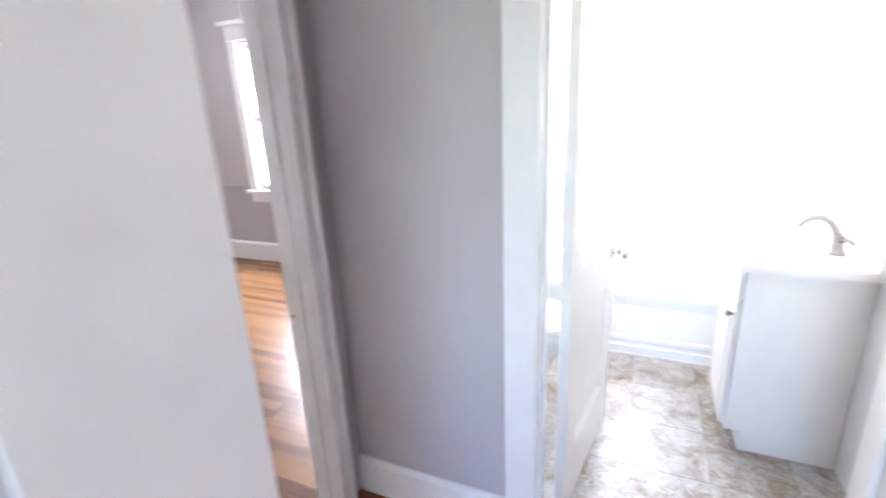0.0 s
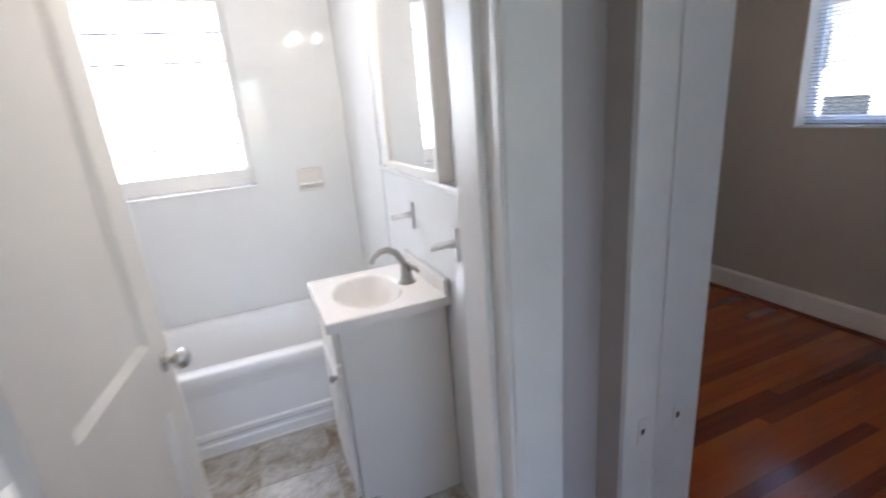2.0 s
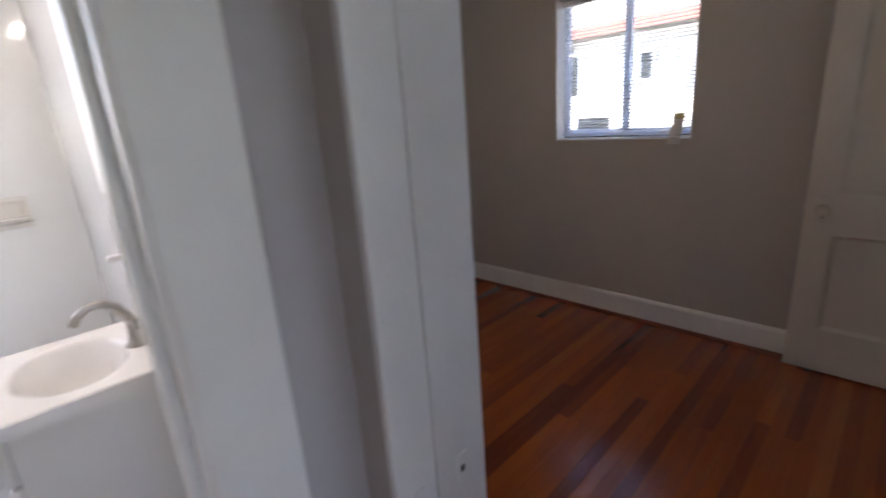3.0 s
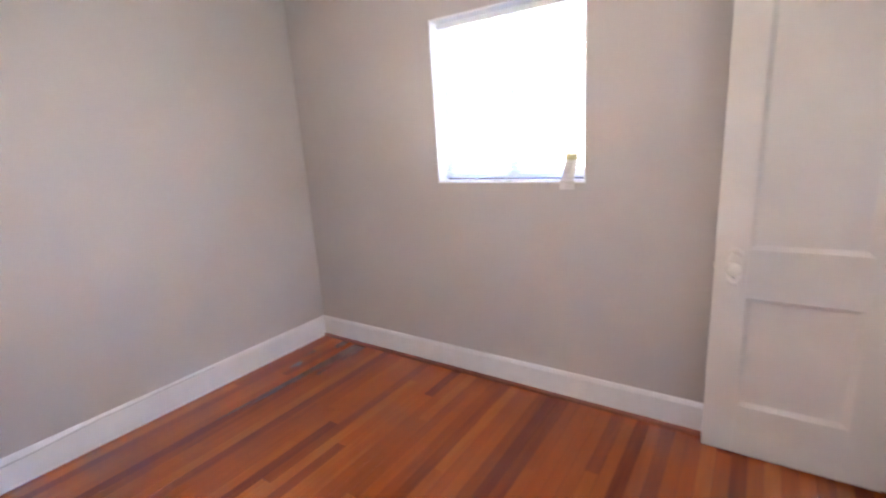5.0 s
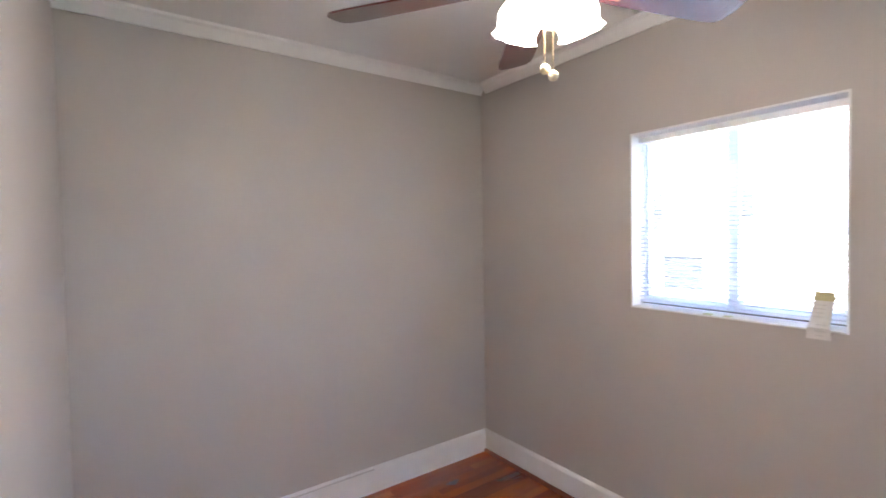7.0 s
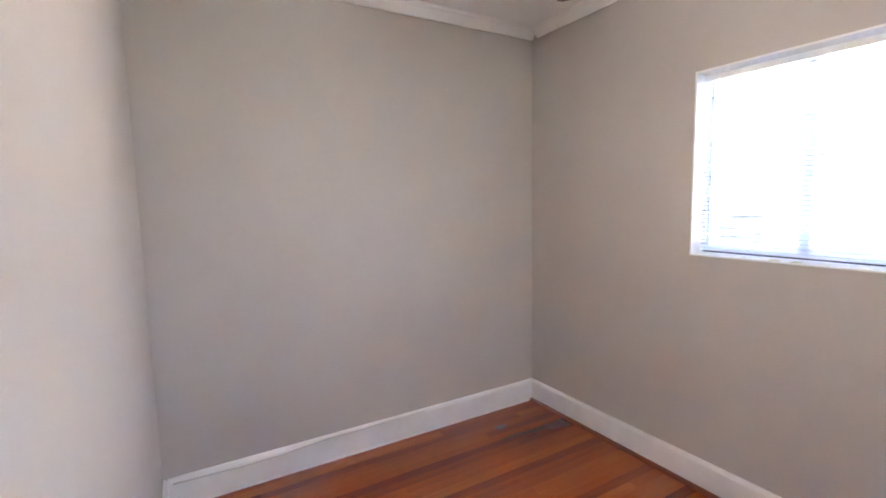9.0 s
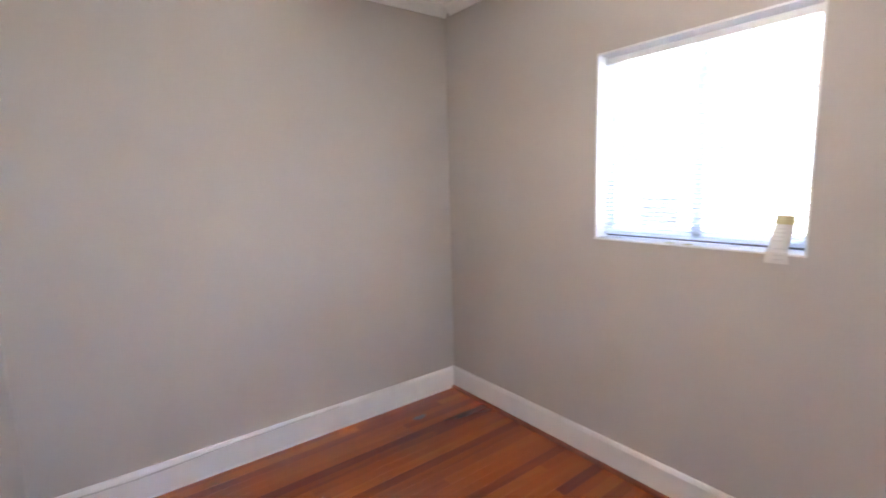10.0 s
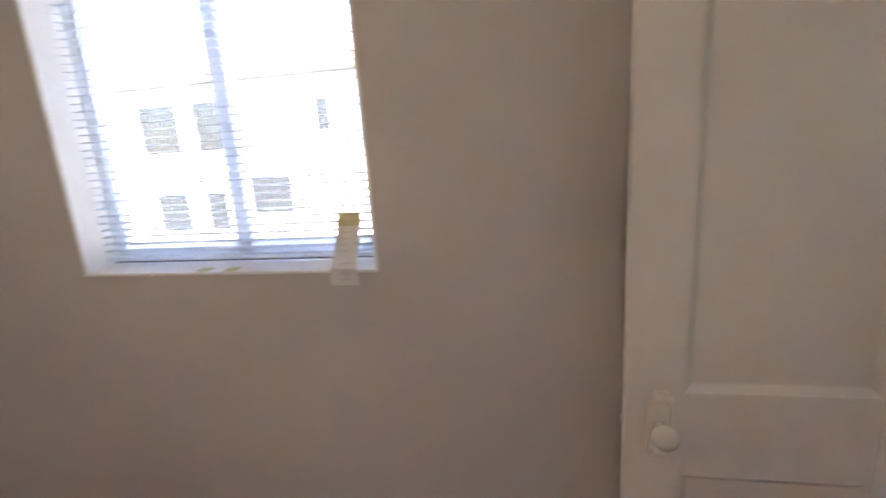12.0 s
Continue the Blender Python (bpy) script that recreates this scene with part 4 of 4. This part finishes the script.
# ---- bedroom ceiling fan ----
def ceiling_fan():
    top = thing("ceiling_fan", (-1.155, -1.65, H), "five-blade mahogany ceiling fan with lit opal glass shades", "ceiling fan")
    part("canopy", lathe([(0.0, 0.0), (0.07, 0.0), (0.068, -0.02), (0.045, -0.05), (0.02, -0.06), (0.0, -0.06)], 32), M_BRASS, top, smooth=True)
    part("downrod", tube([(0, 0, -0.05), (0, 0, -0.20)], 0.012, 14), M_BRASS, top)
    part("motor_housing", lathe([(0.0, -0.18), (0.05, -0.19), (0.10, -0.21), (0.125, -0.245), (0.125, -0.30), (0.105, -0.33), (0.06, -0.345), (0.0, -0.345)], 40), M_BRASS, top, smooth=True)
    part("switch_housing", lathe([(0.0, -0.34), (0.055, -0.345), (0.058, -0.40), (0.04, -0.42), (0.0, -0.425)], 32), M_BRASS, top, smooth=True)
    outline = [(0.17, 0.045), (0.22, 0.056), (0.40, 0.064), (0.58, 0.070), (0.635, 0.066), (0.656, 0.045), (0.660, 0.0)]
    outline = outline + [(x, -y) for x, y in outline[-2::-1]]
    bm = bmesh.new()
    low = [bm.verts.new((x, y, -0.003)) for x, y in outline]
    high = [bm.verts.new((x, y, 0.003)) for x, y in outline]
    bm.faces.new(low)
    bm.faces.new(high)
    for k in range(len(outline)):
        bm.faces.new((low[k], low[(k + 1) % len(outline)], high[(k + 1) % len(outline)], high[k]))
    blade = mesh_of("blade", bm, M_BLADE)
    iron = mesh_of("blade_iron", boxes((0.09, 0.20, -0.014, 0.014, -0.010, -0.004), (0.18, 0.25, -0.035, 0.035, -0.008, -0.003), bevel=0.002), M_BRASS)
    for k in range(5):
        ob = new("blade", blade)
        ob.parent = top
        ob.matrix_basis = pose(0, 0, -0.352, 0, 0, 126 - 72 * k) @ pose(0, 0, 0, -12, 0, 0)
        io = new("blade_iron", iron)
        io.parent = ob
    # three tulip shades on short arms
    prof = [(0.024, 0.0), (0.040, -0.012), (0.060, -0.035), (0.072, -0.062), (0.073, -0.082), (0.066, -0.105), (0.064, -0.118), (0.074, -0.136)]
    prof = prof + [(r - 0.004, h) for r, h in prof[::-1][:-1]]
    bm = lathe(prof, 48, wave=lambda a, i: 1 + 0.02 * max(0, (i if i < 8 else 15 - i) - 4) * math.cos(8 * a))
    shade_mesh = mesh_of("shade", bm, M_SHADE, True)
    for k, a in enumerate((225, 345, 105)):
        c, s = math.cos(radians(a)), math.sin(radians(a))
        arm = part("lamp_arm", tube([(0.03 * c, 0.03 * s, -0.395), (0.05 * c, 0.05 * s, -0.375), (0.066 * c, 0.066 * s, -0.388)], 0.01, 12), M_BRASS, top)
        ob = new("shade", shade_mesh)
        ob.parent = arm
        ob.matrix_basis = pose(0.066 * c, 0.066 * s, -0.378, 0, 0, a) @ pose(0, 0, 0, 0, -20, 0) @ Matrix.Scale(0.85, 4)
    for x, y, ln in ((-0.030, -0.012, 0.595), (-0.018, -0.030, 0.615)):
        bm = bmesh.new()
        n = int((ln - 0.42) / 0.0055)
        for i in range(n):
            bmesh.ops.create_icosphere(bm, subdivisions=1, radius=0.0026, matrix=Matrix.Translation((x, y, -0.42 - i * 0.0055)))
        chain = part("pull_chain", bm, M_BRASS, top, "beaded brass pull chain")
        part("pull_fob", lathe([(0.0, 0.006), (0.006, 0.004), (0.013, -0.004), (0.0135, -0.012), (0.009, -0.02), (0.0, -0.022)], 20, (x, y, -ln)), M_IVORY, chain, "ivory pull fob", smooth=True)


ceiling_fan()

M_CABLE = shade("white_cable_with_shade", (0.58, 0.57, 0.55), 0.5, var=0.05)
# thin white cable lying along the baseboard, its shadow put into the grey colour
cable = tagged(part("cable", tube([(-2.27, -0.021, 0.130), (-2.12, -0.0215, 0.126), (-1.95, -0.0215, 0.121), (-1.80, -0.0215, 0.124), (-1.66, -0.021, 0.133), (-1.50, -0.018, 0.1405), (-1.35, -0.0175, 0.137), (-1.20, -0.0175, 0.1405), (-0.9, -0.0175, 0.141)], 0.0040, 8), M_CABLE, smooth=True), "thin white cable loosely tacked along the baseboard", "cable")


# ---- outside: the house next door ----
def neighbour():
    top = thing("neighbour_house", (4.5, 2.0, -0.6), "pale sided house next door with dark windows and a red-brown eave", "house")
    eave = 3.05
    part("wall", boxes((0.03, 6.0, -9, 9, 0, eave)), M_SIDING, top)
    bm = bmesh.new()
    sec = [(-0.45, eave - 0.02), (-0.45, eave + 0.03), (3.0, eave + 1.15), (6.45, eave + 0.03), (6.45, eave - 0.02), (3.0, eave + 1.10)]
    ends = [[bm.verts.new((x, y, z)) for x, z in sec] for y in (-9.4, 9.4)]
    for k in range(6):
        bm.faces.new((ends[0][k], ends[0][(k + 1) % 6], ends[1][(k + 1) % 6], ends[1][k]))
    bm.faces.new(ends[0])
    bm.faces.new(ends[1])
    part("roof", bm, M_ROOF, top)
    part("fascia", boxes((-0.475, -0.45, -9.4, 9.4, eave - 0.10, eave + 0.04), bevel=0.004), M_FASCIA, top, "red-brown painted fascia board")
    me = mesh_of("siding_board", boxes((-0.02, 0.02, -9, 9, 0, 0.145)), M_SIDING)
    for i in range(20):
        ob = new("siding_board", me)
        ob.parent = top
        ob.matrix_basis = pose(0.012, 0, 0.06 + i * 0.145, 0, -5, 0)
    for y, z, w, h in ((0.34, 2.14, 0.56, 0.60), (-0.52, 2.14, 0.66, 0.60), (-1.95, 2.30, 0.16, 0.36), (0.34, 1.10, 0.48, 0.50), (-0.32, 1.10, 0.30, 0.50), (-1.13, 1.30, 0.58, 0.48), (2.6, 2.1, 0.8, 0.65), (-4.0, 2.1, 0.8, 0.65)):
        win = part("window", boxes((-0.05, 0.03, y - w / 2 - 0.07, y - w / 2, z - 0.07, z + h + 0.07), (-0.05, 0.03, y + w / 2, y + w / 2 + 0.07, z - 0.07, z + h + 0.07), (-0.05, 0.03, y - w / 2, y + w / 2, z + h, z + h + 0.07), (-0.06, 0.03, y - w / 2, y + w / 2, z - 0.07, z)), M_SIDING, top)
        part("pane", boxes((-0.028, -0.020, y - w / 2, y + w / 2, z, z + h)), M_DARKGLASS, win)


M_FASCIA = shade("red_brown_fascia_paint", (0.30, 0.13, 0.10), 0.6, var=0.1)
neighbour()

# ---- floors, board by board ----
def boards(floor, x0, x1, y0, y1, width, material, long, parts, thick=0.012):
    """Strip flooring along x with staggered butt joints; each board a part of the floor."""
    cache = {}
    y = y1
    while y > y0 + 0.01:
        w = min(width, y - y0)
        x = x0 - random.uniform(0, long)
        while x < x1:
            ln = round(random.choice((0.5, 0.75, 0.9, 1.1, 1.4)) * long, 2)
            a, b = max(x, x0), min(x + ln, x1)
            x += ln
            if b - a < 0.02:
                continue
            key = (round(b - a, 2), round(w, 3))
            if key not in cache:
                L, W = key
                g = 0.0002
                cache[key] = mesh_of("floor_board", chamfered(L / 2 - g, W / 2 - g, thick), material)
            ob = new("floor_board", cache[key])
            ob.parent = floor
            ob.location = ((a + b) / 2, y - w / 2, -thick)
        y -= width


M_KNOT = shade("dark_wood_knot", (0.06, 0.014, 0.006), 0.3, var=0.3, scale=60)


def chamfered(hx, hy, t, c=0.00012):
    bm = bmesh.new()
    rings = [[bm.verts.new((sx * (hx - i), sy * (hy - i), z)) for sx, sy in ((-1, -1), (1, -1), (1, 1), (-1, 1))] for i, z in ((0, 0), (0, t - c), (c, t))]
    for a, b in zip(rings, rings[1:]):
        for k in range(4):
            bm.faces.new((a[k], a[(k + 1) % 4], b[(k + 1) % 4], b[k]))
    bm.faces.new(rings[-1])
    return bm


floor_1 = thing("floor_bedroom", (0, 0, 0), "glossy red-brown oak strip floor", "floor", kind="structure")
boards(floor_1, -2.40, 0.0, -4.20, 0.0, 0.0572, M_OAK, 2.2, True)
knot = lathe([(0.0, 0.0), (0.035, 0.0), (0.030, 0.0005), (0.0, 0.0006)], 24, (0, 0, 0), wave=lambda a, i: 1 + 0.18 * math.sin(3 * a) + 0.1 * math.sin(7 * a + 1))
bmesh.ops.scale(knot, vec=(1.3, 0.6, 1.0), verts=knot.verts[:])
part("wood_knot", knot, M_KNOT, floor_1, "dark knot in the wood").location = (-0.456, -0.217, 0.0001)
floor_2 = thing("floor_second_bedroom", (0, 0, 0), "lighter honey oak strip floor", "floor", kind="structure")
boards(floor_2, -7.80, -4.33, -3.4, -0.13, 0.0572, M_OAKA, 2.2, True)
floor_3 = thing("floor_hall", (0, 0, 0), "oak strip floor of the hallway", "floor", kind="structure")
boards(floor_3, -4.33, -2.40, -3.35, -2.26, 0.0572, M_OAK, 1.6, True)
setting("floor_passage", boxes((-3.76, -2.61, -5.5, -3.352, -0.012, 0.0)), M_OAK, "oak floor of the passage", "floor")
setting("floor_second_rest", boxes((-7.80, -4.40, -5.0, -3.402, -0.012, 0.0)), M_OAKA, "oak floor of the second bedroom", "floor")
setting("floor_closet", boxes((0.002, 0.80, -3.93, -3.315, -0.012, 0.0)), M_OAK, "oak floor of the closet", "floor")

floor_4 = thing("floor_bathroom", (0, 0, 0), "grey and brown stone-look vinyl tile floor", "floor", kind="structure")
part("floor_joints", boxes((-4.20, -2.53, -2.258, -0.25, -0.011, -0.003)), M_GROUT, floor_4)
T = 0.305
for i in range(6):
    for j in range(5):
        a0, a1 = max(-4.20, -2.53 - 0.16 - T * i), min(-2.53, -2.53 - 0.16 - T * (i - 1))
        b0, b1 = max(-2.258, -0.93 - T * (j + 1)), -0.93 - T * j
        if a1 - a0 < 0.01 or b1 - b0 < 0.01:
            continue
        ob = part("floor_tile", chamfered((a1 - a0) / 2 - 0.0005, (b1 - b0) / 2 - 0.0005, 0.006, 0.001), M_VINYL, floor_4)
        ob.location = ((a0 + a1) / 2, (b0 + b1) / 2, -0.006)
setting("threshold", boxes((-3.566, -2.709, -2.345, -2.225, -0.004, 0.008), bevel=0.004), M_SHOE, "dark wooden threshold at the bathroom door", "threshold")
